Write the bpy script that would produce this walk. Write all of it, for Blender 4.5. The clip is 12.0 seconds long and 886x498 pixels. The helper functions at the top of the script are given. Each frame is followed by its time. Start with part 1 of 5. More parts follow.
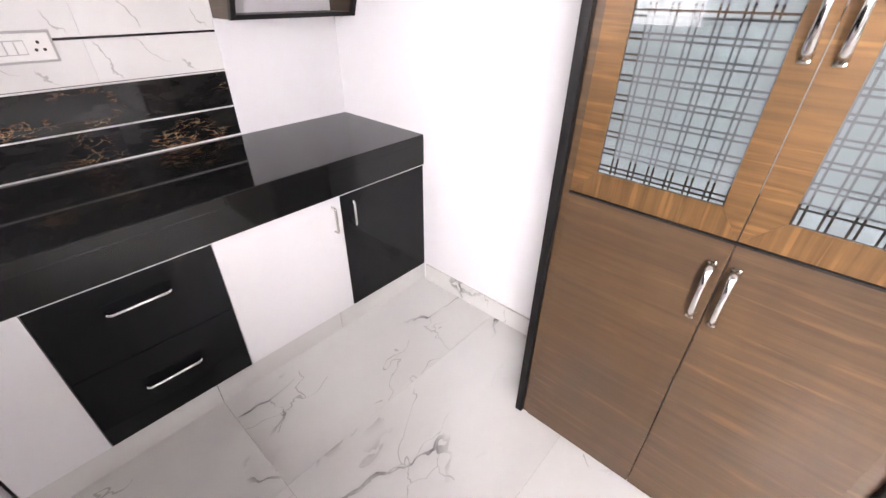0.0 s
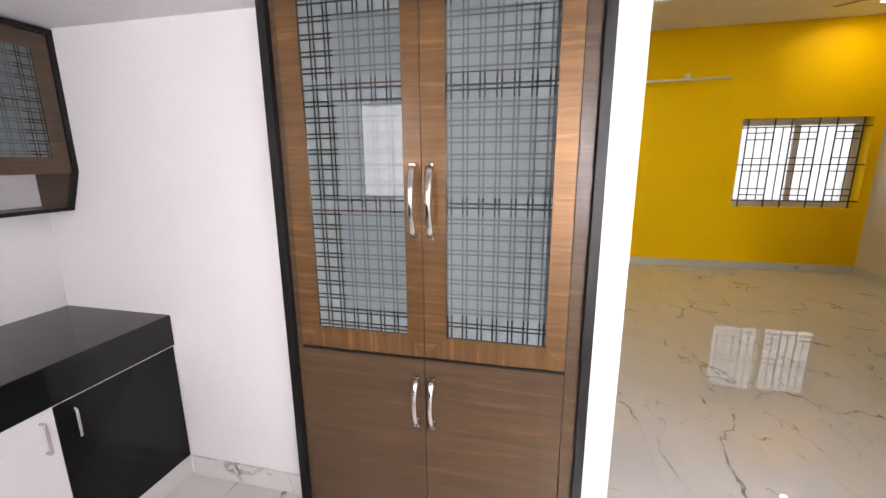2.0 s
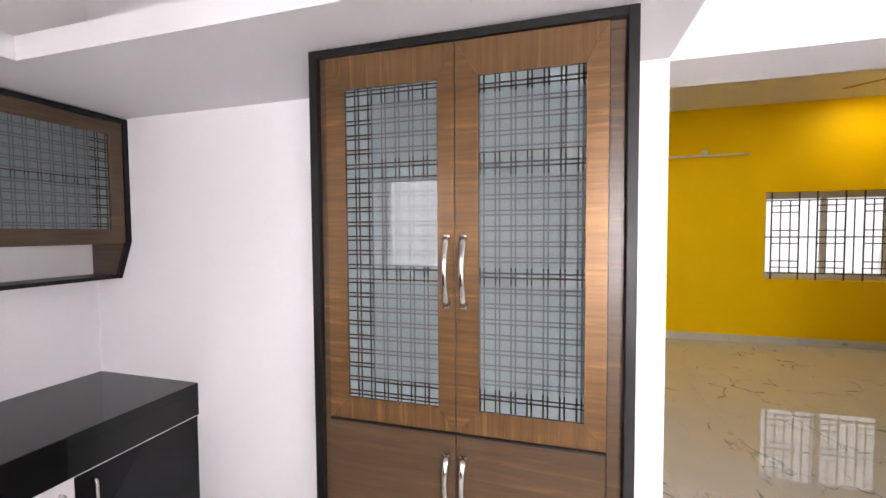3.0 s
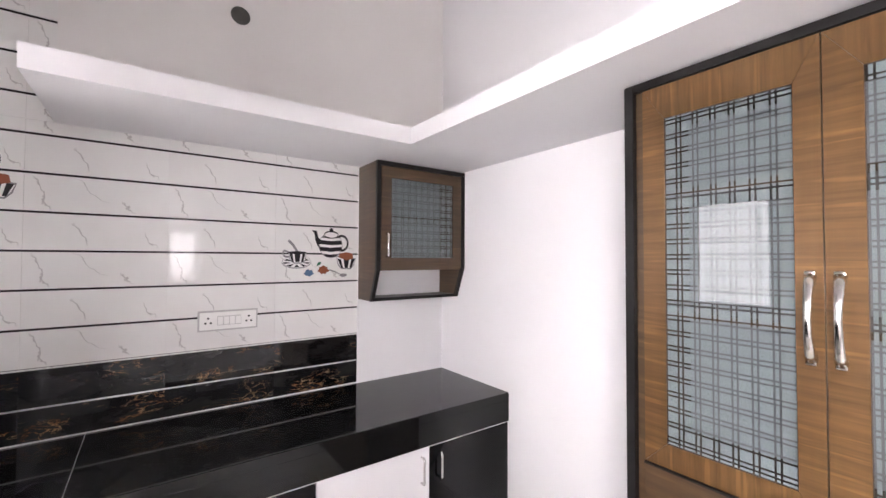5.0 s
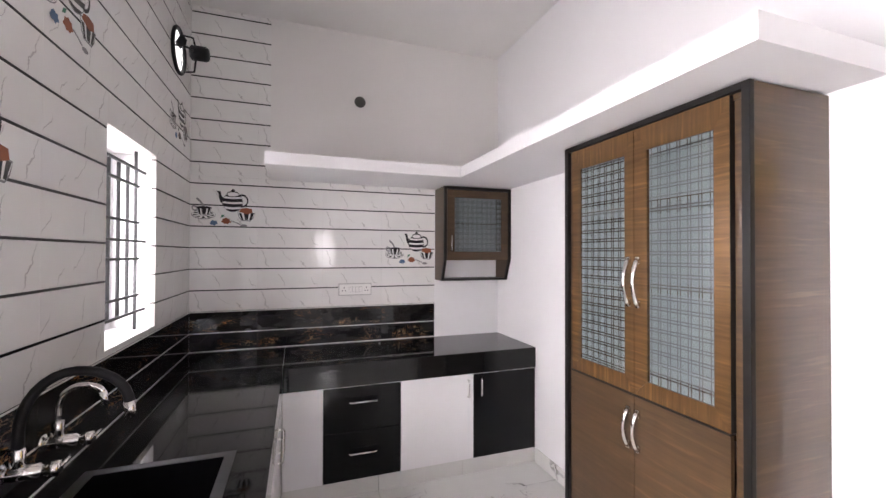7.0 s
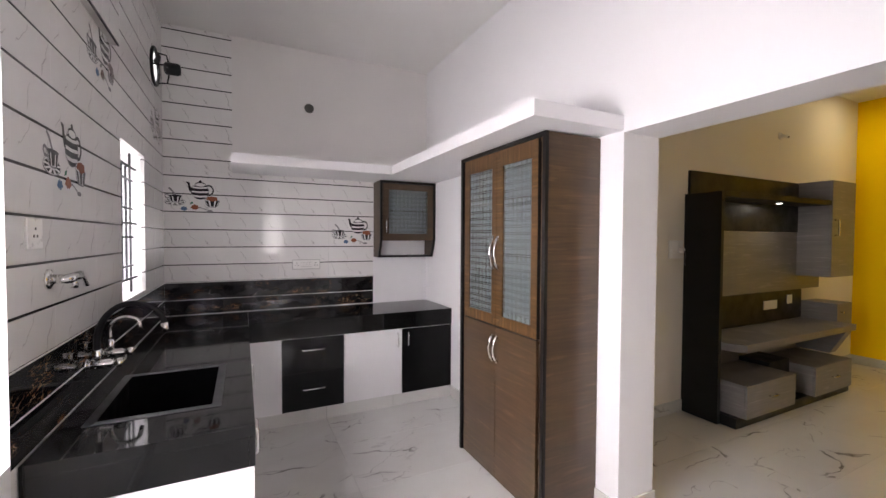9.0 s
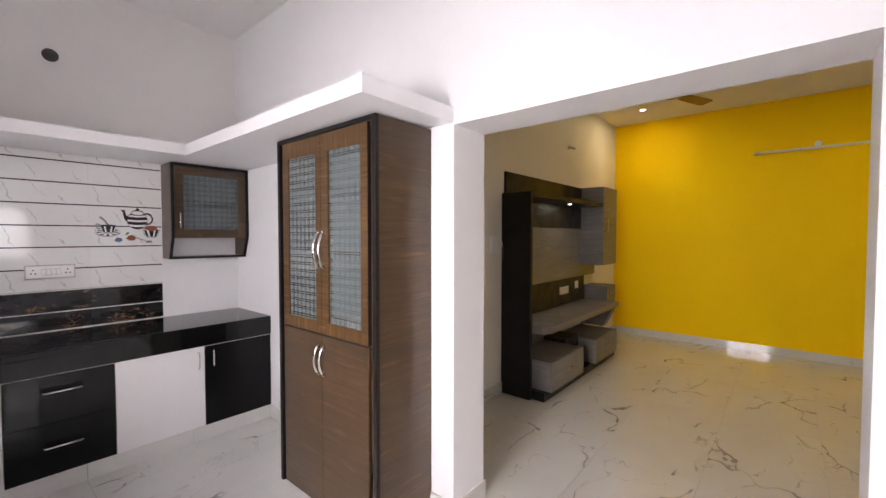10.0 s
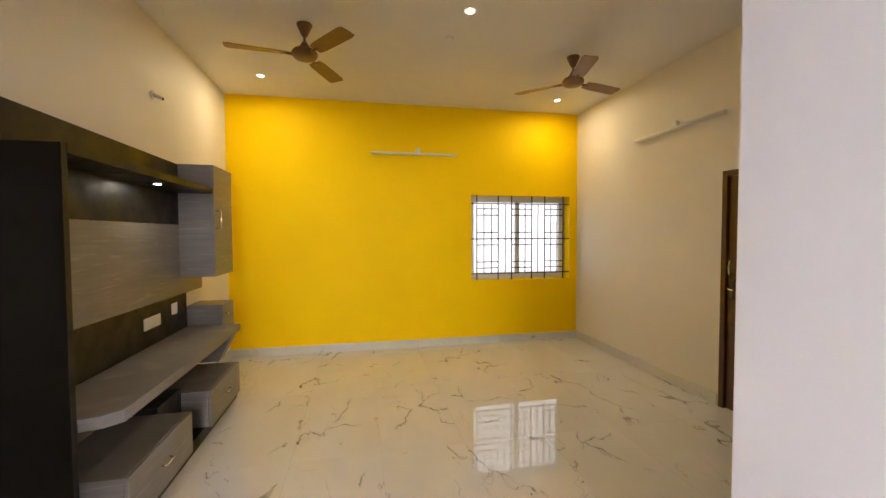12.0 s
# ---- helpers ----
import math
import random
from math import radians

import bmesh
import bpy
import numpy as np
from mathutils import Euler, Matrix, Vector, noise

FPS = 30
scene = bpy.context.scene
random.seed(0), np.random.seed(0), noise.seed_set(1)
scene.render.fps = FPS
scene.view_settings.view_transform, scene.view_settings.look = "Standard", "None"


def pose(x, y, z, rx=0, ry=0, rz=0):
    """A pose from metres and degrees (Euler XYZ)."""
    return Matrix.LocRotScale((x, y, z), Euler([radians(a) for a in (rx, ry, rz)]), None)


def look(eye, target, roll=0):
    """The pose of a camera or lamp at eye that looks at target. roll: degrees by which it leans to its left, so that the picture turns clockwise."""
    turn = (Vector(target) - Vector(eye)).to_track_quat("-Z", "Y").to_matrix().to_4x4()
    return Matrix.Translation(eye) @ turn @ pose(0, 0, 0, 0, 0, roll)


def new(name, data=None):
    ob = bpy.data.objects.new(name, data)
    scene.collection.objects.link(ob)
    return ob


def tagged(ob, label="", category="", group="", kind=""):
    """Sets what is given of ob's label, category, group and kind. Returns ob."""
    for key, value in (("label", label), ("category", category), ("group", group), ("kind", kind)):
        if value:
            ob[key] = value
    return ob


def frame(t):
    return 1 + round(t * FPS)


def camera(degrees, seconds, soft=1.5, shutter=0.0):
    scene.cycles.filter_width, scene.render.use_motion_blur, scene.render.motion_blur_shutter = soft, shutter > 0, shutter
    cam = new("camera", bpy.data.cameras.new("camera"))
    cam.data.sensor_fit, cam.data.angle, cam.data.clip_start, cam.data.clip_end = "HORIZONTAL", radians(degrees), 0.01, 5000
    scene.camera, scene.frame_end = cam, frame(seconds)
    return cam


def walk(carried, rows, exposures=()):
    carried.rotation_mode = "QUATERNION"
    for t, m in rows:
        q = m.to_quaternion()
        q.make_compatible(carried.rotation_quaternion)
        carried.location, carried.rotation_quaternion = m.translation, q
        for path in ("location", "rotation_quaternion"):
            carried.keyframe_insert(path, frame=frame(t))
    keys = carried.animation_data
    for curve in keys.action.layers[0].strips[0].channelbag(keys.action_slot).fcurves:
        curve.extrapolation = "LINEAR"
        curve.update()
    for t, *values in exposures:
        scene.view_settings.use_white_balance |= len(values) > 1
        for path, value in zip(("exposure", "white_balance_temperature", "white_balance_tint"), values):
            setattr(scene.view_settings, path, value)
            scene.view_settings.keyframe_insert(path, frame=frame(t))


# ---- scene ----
cam = camera(94.8, 12.0)
PATH = [
    (0, (1.308, 0.396, 1.459), (0.182, 1.653, 0.386), 0.6),
    (0.5, (1.418, 0.401, 1.466), (0.562, 1.898, 0.454), 0.6),
    (1, (1.564, 0.391, 1.48), (0.922, 2.068, 0.599), 0.5),
    (1.5, (1.606, 0.374, 1.533), (1.103, 2.187, 0.853), -0.0),
    (2, (1.59, 0.33, 1.572), (1.141, 2.231, 1.143), -0.4),
    (2.5, (1.563, 0.31, 1.579), (1.111, 2.246, 1.366), -0.5),
    (2.7, (1.564, 0.304, 1.57), (1.085, 2.242, 1.438), -0.4),
    (4.3, (1.532, 0.247, 1.583), (0.328, 1.843, 1.625), 0.1),
    (4.5, (1.512, 0.228, 1.589), (0.176, 1.716, 1.626), 0.1),
    (5, (1.513, 0.204, 1.587), (-0.109, 1.373, 1.636), 0.2),
    (5.5, (1.66, 0.238, 1.581), (-0.133, 1.123, 1.63), 0.2),
    (6, (1.914, 0.225, 1.593), (0.048, 0.943, 1.635), 0.2),
    (6.5, (2.251, 0.154, 1.585), (0.37, 0.831, 1.619), 0.2),
    (8.3, (3.315, -0.024, 1.541), (1.445, 0.685, 1.508), 0.3),
    (8.5, (3.367, -0.034, 1.536), (1.507, 0.702, 1.498), 0.3),
    (9, (3.442, -0.033, 1.549), (1.648, 0.849, 1.496), 0.3),
    (9.5, (3.4, 0.028, 1.546), (1.805, 1.233, 1.488), 0.1),
    (10, (3.245, 0.128, 1.539), (1.952, 1.652, 1.475), -0.0),
    (10.4, (3.121, 0.306, 1.522), (2.129, 2.042, 1.455), -0.1),
    (10.5, (3.087, 0.373, 1.523), (2.174, 2.151, 1.454), -0.1),
    (11, (2.952, 0.694, 1.535), (2.46, 2.631, 1.464), -0.1),
    (11.3, (2.853, 0.9, 1.545), (2.627, 2.886, 1.471), -0.1),
    (11.5, (2.787, 1.053, 1.546), (2.748, 3.051, 1.476), -0.1),
    (12, (2.717, 1.411, 1.54), (3.117, 3.37, 1.467), -0.2),
]
EXPOSURES = [(0, 1.75), (1.0, 1.27), (2.5, 1.05), (4.5, 1.18), (5.5, 1.40), (6.5, 1.22), (8.5, 0.64), (9.5, 0.78), (10, 0.82), (11, 0.86), (12, 1.42)]
walk(cam, [(t, look(eye, target, roll)) for t, eye, target, roll in PATH], EXPOSURES)

# ---- world and light ----
world = bpy.data.worlds.new("sky")
scene.world = world
world.use_nodes = True
wn = world.node_tree.nodes
sky = wn.new("ShaderNodeTexSky")
sky.sky_type = "NISHITA"
sky.sun_disc = False
sky.sun_elevation = radians(50)
sky.sun_rotation = radians(200)
wn["Background"].inputs["Strength"].default_value = 0.12
world.node_tree.links.new(sky.outputs["Color"], wn["Background"].inputs["Color"])
sun_data = bpy.data.lights.new("sun", "SUN")
sun_data.energy, sun_data.angle, sun_data.color = 1.0, radians(12), (1, 0.96, 0.9)
sun = new("sun", sun_data)
sun.matrix_world = look((0, 0, 12), (2.4, 5, 0))


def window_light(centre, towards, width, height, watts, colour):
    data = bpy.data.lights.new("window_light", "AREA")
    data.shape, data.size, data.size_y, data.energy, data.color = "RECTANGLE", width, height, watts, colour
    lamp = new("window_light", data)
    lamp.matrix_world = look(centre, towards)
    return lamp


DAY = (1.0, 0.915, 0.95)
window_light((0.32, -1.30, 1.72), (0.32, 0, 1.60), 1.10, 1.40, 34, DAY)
window_light((3.05, -1.60, 1.85), (3.05, 0, 1.45), 2.40, 1.90, 258, DAY)
window_light((5.46, -0.90, 1.49), (5.46, 0, 1.40), 0.55, 1.14, 18, DAY)
window_light((6.24, -0.90, 1.49), (6.24, 0, 1.40), 0.28, 1.14, 7, DAY)
window_light((4.98, 7.75, 1.75), (4.98, 6, 1.35), 2.20, 1.70, 2, DAY)
window_light((7.27, 0.75, 1.62), (6, 0.75, 1.58), 0.46, 1.0, 6, DAY)
SPOTS = [(1.682, 6.2), (3.572, 4.52), (5.239, 6.34)]
for sx, sy in SPOTS:
    data = bpy.data.lights.new("spot_light", "AREA")
    data.shape, data.size, data.energy, data.color = "DISK", 0.07, 3.7, (1, 0.80, 0.50)
    new("spot_light", data).matrix_world = look((sx, sy, 3.252), (sx, sy + 0.001, 0))
data = bpy.data.lights.new("shelf_light", "AREA")
data.shape, data.size, data.energy, data.color = "DISK", 0.05, 0.5, (1, 0.92, 0.8)
new("shelf_light", data).matrix_world = look((1.29, 4.72, 1.900), (1.29, 4.721, 0))

# ---- materials ----
def mat(name, base, rough=0.5, metal=0.0, coat=0.0, coat_rough=0.03):
    """A principled material; returns material, nodes, links, shader."""
    m = bpy.data.materials.new(name)
    m.use_nodes = True
    n, l = m.node_tree.nodes, m.node_tree.links
    b = n["Principled BSDF"]
    b.inputs["Base Color"].default_value = (*base, 1)
    b.inputs["Roughness"].default_value = rough
    b.inputs["Metallic"].default_value = metal
    b.inputs["Coat Weight"].default_value = coat
    b.inputs["Coat Roughness"].default_value = coat_rough
    return m, n, l, b


def ramp(n, l, fac, stops):
    r = n.new("ShaderNodeValToRGB")
    e = r.color_ramp.elements
    while len(e) < len(stops):
        e.new(0.5)
    for el, (p, c) in zip(e, stops):
        el.position = p
        el.color = (*c, 1) if len(c) == 3 else c
    l.new(fac, r.inputs["Fac"])
    return r.outputs["Color"]


def math_node(n, l, op, a, b):
    m = n.new("ShaderNodeMath")
    m.operation = op
    for i, v in enumerate((a, b)):
        if isinstance(v, (int, float)):
            m.inputs[i].default_value = v
        else:
            l.new(v, m.inputs[i])
    return m.outputs[0]


def noise_node(n, l, vec, scale, detail=4.0, rough=0.55):
    t = n.new("ShaderNodeTexNoise")
    t.inputs["Scale"].default_value, t.inputs["Detail"].default_value, t.inputs["Roughness"].default_value = scale, detail, rough
    l.new(vec, t.inputs["Vector"])
    return t


def coords(n, l, scale=(1, 1, 1), spread=0.0, turn=(0, 0, 0)):
    """Object coordinates, scaled; spread moves the pattern from piece to piece."""
    tc = n.new("ShaderNodeTexCoord")
    vec = tc.outputs["Object"]
    if spread:
        info = n.new("ShaderNodeObjectInfo")
        comb = n.new("ShaderNodeCombineXYZ")
        l.new(math_node(n, l, "MULTIPLY", info.outputs["Random"], spread), comb.inputs[0])
        l.new(math_node(n, l, "MULTIPLY", info.outputs["Random"], spread * 1.7), comb.inputs[1])
        add = n.new("ShaderNodeVectorMath")
        l.new(vec, add.inputs[0])
        l.new(comb.outputs[0], add.inputs[1])
        vec = add.outputs[0]
    mp = n.new("ShaderNodeMapping")
    mp.inputs["Scale"].default_value = scale
    mp.inputs["Rotation"].default_value = [radians(a) for a in turn]
    l.new(vec, mp.inputs["Vector"])
    return mp.outputs[0]


def warp(n, l, vec, scale, amount, detail=3.0):
    t = noise_node(n, l, vec, scale, detail)
    sub = n.new("ShaderNodeVectorMath")
    sub.operation = "SUBTRACT"
    l.new(t.outputs["Color"], sub.inputs[0])
    sub.inputs[1].default_value = (0.5, 0.5, 0.5)
    mul = n.new("ShaderNodeVectorMath")
    mul.operation = "SCALE"
    l.new(sub.outputs[0], mul.inputs[0])
    mul.inputs["Scale"].default_value = amount
    add = n.new("ShaderNodeVectorMath")
    l.new(vec, add.inputs[0])
    l.new(mul.outputs[0], add.inputs[1])
    return add.outputs[0]


def cracks(n, l, vec, scale):
    v = n.new("ShaderNodeTexVoronoi")
    v.feature = "DISTANCE_TO_EDGE"
    v.inputs["Scale"].default_value = scale
    l.new(vec, v.inputs["Vector"])
    return v.outputs["Distance"]


def bump(n, l, b, height, strength, distance=0.002):
    bp = n.new("ShaderNodeBump")
    bp.inputs["Strength"].default_value, bp.inputs["Distance"].default_value = strength, distance
    l.new(height, bp.inputs["Height"])
    l.new(bp.outputs[0], b.inputs["Normal"])


def mixed(n, l, fac, a, b):
    m = n.new("ShaderNodeMix")
    m.data_type = "RGBA"
    for sock, v in ((m.inputs["Factor"], fac), (m.inputs["A"], a), (m.inputs["B"], b)):
        if isinstance(v, tuple):
            sock.default_value = (*v, 1)
        elif isinstance(v, float):
            sock.default_value = v
        else:
            l.new(v, sock)
    return m.outputs["Result"]


def paint(name, colour, rough=0.55):
    m, n, l, b = mat(name, colour, rough)
    v = coords(n, l)
    big = noise_node(n, l, v, 0.9, 3)
    dark = tuple(c * 0.95 for c in colour)
    l.new(mixed(n, l, ramp(n, l, big.outputs["Fac"], [(0.35, (0, 0, 0)), (0.7, (1, 1, 1))]), dark, colour), b.inputs["Base Color"])
    bump(n, l, b, noise_node(n, l, v, 90, 5, 0.65).outputs["Fac"], 0.12, 0.002)
    return m


def marble(name, spread=40.0, rough=0.003, keep_from=0.465, vein=0.046):
    m, n, l, b = mat(name, (0.78, 0.77, 0.75), rough)
    v = coords(n, l, (1, 0.62, 1), spread, (0, 0, 33))
    w = warp(n, l, v, 1.6, 0.55, 4)
    w = warp(n, l, w, 7.0, 0.10, 3)
    edge = cracks(n, l, w, 1.75)
    keep = ramp(n, l, noise_node(n, l, v, 1.25, 2).outputs["Fac"], [(keep_from, (0, 0, 0)), (keep_from + 0.05, (1, 1, 1))])
    broken = ramp(n, l, noise_node(n, l, v, 3.1, 2).outputs["Fac"], [(0.44, (0, 0, 0)), (0.49, (1, 1, 1))])
    keep = math_node(n, l, "MULTIPLY", keep, broken)
    wide = noise_node(n, l, v, 4.2, 3).outputs["Fac"]
    thick = math_node(n, l, "MULTIPLY", wide, vein)
    line = math_node(n, l, "LESS_THAN", edge, math_node(n, l, "SUBTRACT", thick, vein * 0.31))
    soft = ramp(n, l, edge, [(0.0, (1, 1, 1)), (0.05, (0, 0, 0))])
    cloud = ramp(n, l, noise_node(n, l, w, 22, 4).outputs["Fac"], [(0.38, (0.20, 0.19, 0.18)), (0.66, (0.52, 0.51, 0.50))])
    base = mixed(n, l, ramp(n, l, noise_node(n, l, v, 2.0, 4).outputs["Fac"], [(0.3, (0, 0, 0)), (0.75, (1, 1, 1))]), (0.635, 0.625, 0.60), (0.705, 0.70, 0.68))
    halo = mixed(n, l, math_node(n, l, "MULTIPLY", math_node(n, l, "MULTIPLY", soft, keep), 0.35), base, (0.5, 0.5, 0.49))
    fine = cracks(n, l, warp(n, l, w, 3.0, 0.3), 3.4)
    fine_line = math_node(n, l, "MULTIPLY", math_node(n, l, "LESS_THAN", fine, 0.006), math_node(n, l, "GREATER_THAN", noise_node(n, l, v, 2.3, 2).outputs["Fac"], 0.57))
    col = mixed(n, l, math_node(n, l, "MULTIPLY", line, keep), halo, cloud)
    col = mixed(n, l, math_node(n, l, "MULTIPLY", fine_line, 0.7), col, (0.36, 0.35, 0.34))
    l.new(col, b.inputs["Base Color"])
    b.inputs["IOR"].default_value = 1.72
    bump(n, l, b, noise_node(n, l, v, 6.0, 2).outputs["Fac"], 0.016, 0.002)
    return m


def wood(name, dark, light, rough=0.35, coat=0.6, grain=(2.2, 2.2, 46.0)):
    m, n, l, b = mat(name, dark, rough, coat=coat, coat_rough=0.12)
    v = coords(n, l, grain)
    w = warp(n, l, v, 0.7, 0.9, 2)
    fine = noise_node(n, l, w, 1.6, 6, 0.62)
    broad = noise_node(n, l, coords(n, l, (0.8, 0.8, 7.0)), 1.3, 3)
    col = ramp(n, l, fine.outputs["Fac"], [(0.20, dark), (0.80, light)])
    long, across = (grain[0], grain[2]) if grain[2] > grain[0] else (grain[2], grain[0])
    fleck_scale = tuple(across * 1.25 if g_ == across else long * 1.8 for g_ in grain)
    fleck = noise_node(n, l, warp(n, l, coords(n, l, fleck_scale), 0.35, 1.6, 2), 0.9, 2, 0.5)
    col = mixed(n, l, ramp(n, l, fleck.outputs["Fac"], [(0.60, (0, 0, 0)), (0.70, (0.55, 0.55, 0.55))]), col, tuple(min(1, c * 1.45) for c in light))
    figure_scale = tuple(1.2 if g_ == across else 11.0 for g_ in grain)
    figure = noise_node(n, l, coords(n, l, figure_scale), 1.0, 3)
    col = mixed(n, l, ramp(n, l, figure.outputs["Fac"], [(0.35, (0.28, 0.28, 0.28)), (0.65, (0, 0, 0))]), col, dark)
    col = mixed(n, l, ramp(n, l, broad.outputs["Fac"], [(0.35, (0, 0, 0)), (0.75, (0.45, 0.45, 0.45))]), col, tuple(c * 0.62 for c in dark))
    l.new(col, b.inputs["Base Color"])
    bump(n, l, b, fine.outputs["Fac"], 0.18, 0.001)
    return m


def gloss_black(name, base=0.014, rough=0.07, speck=0.0):
    m, n, l, b = mat(name, (base, base, base * 1.05), rough)
    v = coords(n, l)
    if speck:
        s = noise_node(n, l, v, 420, 2, 0.5)
        l.new(ramp(n, l, s.outputs["Fac"], [(0.66, (base, base, base)), (0.76, (speck, speck, speck * 1.05))]), b.inputs["Base Color"])
    l.new(ramp(n, l, noise_node(n, l, v, 6, 4).outputs["Fac"], [(0.3, (rough * 0.7,) * 3), (0.75, (rough * 1.5,) * 3)]), b.inputs["Roughness"])
    return m


def gold_marble(name):
    m, n, l, b = mat(name, (0.012, 0.011, 0.011), 0.05)
    v = coords(n, l, (1, 1, 2.9), 30.0)
    w = warp(n, l, v, 6.0, 0.30, 5)
    edge = cracks(n, l, w, 15.0)
    keep = ramp(n, l, noise_node(n, l, v, 3.6, 3).outputs["Fac"], [(0.515, (0, 0, 0)), (0.62, (1, 1, 1))])
    line = ramp(n, l, edge, [(0.0, (1, 1, 1)), (0.040, (0, 0, 0))])
    tint = ramp(n, l, noise_node(n, l, v, 9, 2).outputs["Fac"], [(0.4, (0.42, 0.17, 0.05)), (0.65, (0.6, 0.42, 0.24))])
    base = ramp(n, l, noise_node(n, l, w, 4, 4).outputs["Fac"], [(0.4, (0.008, 0.008, 0.009)), (0.8, (0.03, 0.028, 0.026))])
    l.new(mixed(n, l, math_node(n, l, "MULTIPLY", line, keep), base, tint), b.inputs["Base Color"])
    return m


def printed_tile(name, veins):
    """Glazed tile, printed with slanting grey veins: (place along, lean, low end, high end, half width) in metres."""
    m, n, l, b = mat(name, (0.8, 0.79, 0.78), 0.05)
    tc = n.new("ShaderNodeTexCoord")
    sep = n.new("ShaderNodeSeparateXYZ")
    l.new(tc.outputs["Object"], sep.inputs[0])
    v = coords(n, l, (1, 1, 1), 6.0)
    wobble = math_node(n, l, "MULTIPLY", math_node(n, l, "SUBTRACT", noise_node(n, l, tc.outputs["Object"], 16.0, 3).outputs["Fac"], 0.5), 0.085)
    along = math_node(n, l, "ADD", math_node(n, l, "ADD", sep.outputs[0], sep.outputs[1]), wobble)
    up = sep.outputs[2]
    base = mixed(n, l, ramp(n, l, noise_node(n, l, v, 3, 3).outputs["Fac"], [(0.3, (0, 0, 0)), (0.7, (1, 1, 1))]), (0.73, 0.715, 0.70), (0.78, 0.77, 0.755))
    for a, lean, lo, hi, w in veins:
        centre = math_node(n, l, "ADD", math_node(n, l, "MULTIPLY", up, lean), a)
        off = math_node(n, l, "ABSOLUTE", math_node(n, l, "SUBTRACT", along, centre), 0.0)
        line = ramp(n, l, math_node(n, l, "DIVIDE", off, w), [(0.35, (1, 1, 1)), (1.0, (0, 0, 0))])
        ends = math_node(n, l, "MULTIPLY", ramp(n, l, math_node(n, l, "DIVIDE", math_node(n, l, "SUBTRACT", up, lo), 0.02), [(0, (0, 0, 0)), (1, (1, 1, 1))]), ramp(n, l, math_node(n, l, "DIVIDE", math_node(n, l, "SUBTRACT", hi, up), 0.02), [(0, (0, 0, 0)), (1, (1, 1, 1))]))
        fade = math_node(n, l, "MULTIPLY", math_node(n, l, "MULTIPLY", line, ends), 0.62)
        base = mixed(n, l, fade, base, (0.33, 0.31, 0.30))
    l.new(base, b.inputs["Base Color"])
    bump(n, l, b, noise_node(n, l, v, 5.0, 2).outputs["Fac"], 0.06, 0.004)
    return m


def plain(name, base, rough=0.4, metal=0.0, coat=0.0):
    m, n, l, b = mat(name, base, rough, metal, coat)
    v = coords(n, l)
    l.new(ramp(n, l, noise_node(n, l, v, 14, 4).outputs["Fac"], [(0.3, (rough * 0.85,) * 3), (0.75, (min(1, rough * 1.2),) * 3)]), b.inputs["Roughness"])
    return m


def glowing(name, colour, strength):
    m, n, l, b = mat(name, tuple(c * 0.1 for c in colour), 0.6)
    b.inputs["Emission Color"].default_value = (*colour, 1)
    b.inputs["Emission Strength"].default_value = strength
    return m


WHITE = paint("white_paint", (0.79, 0.78, 0.79))
CREAM = paint("cream_paint", (0.80, 0.75, 0.66))
# warmer white, its colour darkened where the upper recess gets less light
DIMMED_WHITE = paint("dimmed_warm_white", (0.74, 0.715, 0.695), 0.6)
CEIL = paint("ceiling_paint", (0.80, 0.785, 0.765), 0.7)
YELLOW = paint("yellow_paint", (0.97, 0.635, 0.0), 0.6)
YELLOW.node_tree.nodes["Principled BSDF"].inputs["Specular IOR Level"].default_value = 0.1
MARBLE = marble("marble_tile")
SKIRT = marble("marble_skirting", 25.0, 0.02, 0.56, 0.05)
GROUT = plain("grout", (0.5, 0.47, 0.43), 0.8)
TILES = [printed_tile("wall_tile", [(0.085, -0.50, 0.0, 0.142, 0.0044), (0.300, -1.05, 0.045, 0.144, 0.0036), (0.345, -0.6, 0.0, 0.065, 0.0030)]),
         printed_tile("wall_tile_turned", [(0.195, -0.36, 0.015, 0.115, 0.0044), (0.432, -0.60, 0.01, 0.085, 0.0038)])]
STRIPE = plain("stripe_glaze", (0.018, 0.016, 0.016), 0.12)
PLASTER = paint("tile_bed", (0.7, 0.69, 0.67), 0.7)
BLACK_MARBLE = gold_marble("black_gold_tile")
LINE = plain("white_joint", (0.72, 0.71, 0.69), 0.5)
GRANITE = gloss_black("black_granite", 0.007, 0.05, 0.035)
GRANITE.node_tree.nodes["Principled BSDF"].inputs["Specular IOR Level"].default_value = 0.34
BLACK = gloss_black("black_laminate", 0.007, 0.09)
BLACK.node_tree.nodes["Principled BSDF"].inputs["Specular IOR Level"].default_value = 0.2
BLACK_MATT = gloss_black("black_matt_laminate", 0.008, 0.42)
BLACK_MATT.node_tree.nodes["Principled BSDF"].inputs["Specular IOR Level"].default_value = 0.30
WHITE_LAM = plain("white_laminate", (0.80, 0.79, 0.80), 0.16)
LINER = plain("grey_liner", (0.19, 0.19, 0.195), 0.5)
WOOD = wood("brown_wood", (0.044, 0.0255, 0.0128), (0.096, 0.056, 0.0275), 0.38, 0.28)
WOOD.node_tree.nodes["Principled BSDF"].inputs["Specular IOR Level"].default_value = 0.35
# same brown wood, its colour raised to hold the window's sheen
SHEEN_WOOD = wood("sheen_brown_wood", (0.078, 0.040, 0.0145), (0.215, 0.114, 0.041), 0.36, 0.2)
SHEEN_RAIL = wood("sheen_brown_rail", (0.078, 0.040, 0.0145), (0.215, 0.114, 0.041), 0.36, 0.2, (46.0, 2.2, 2.2))
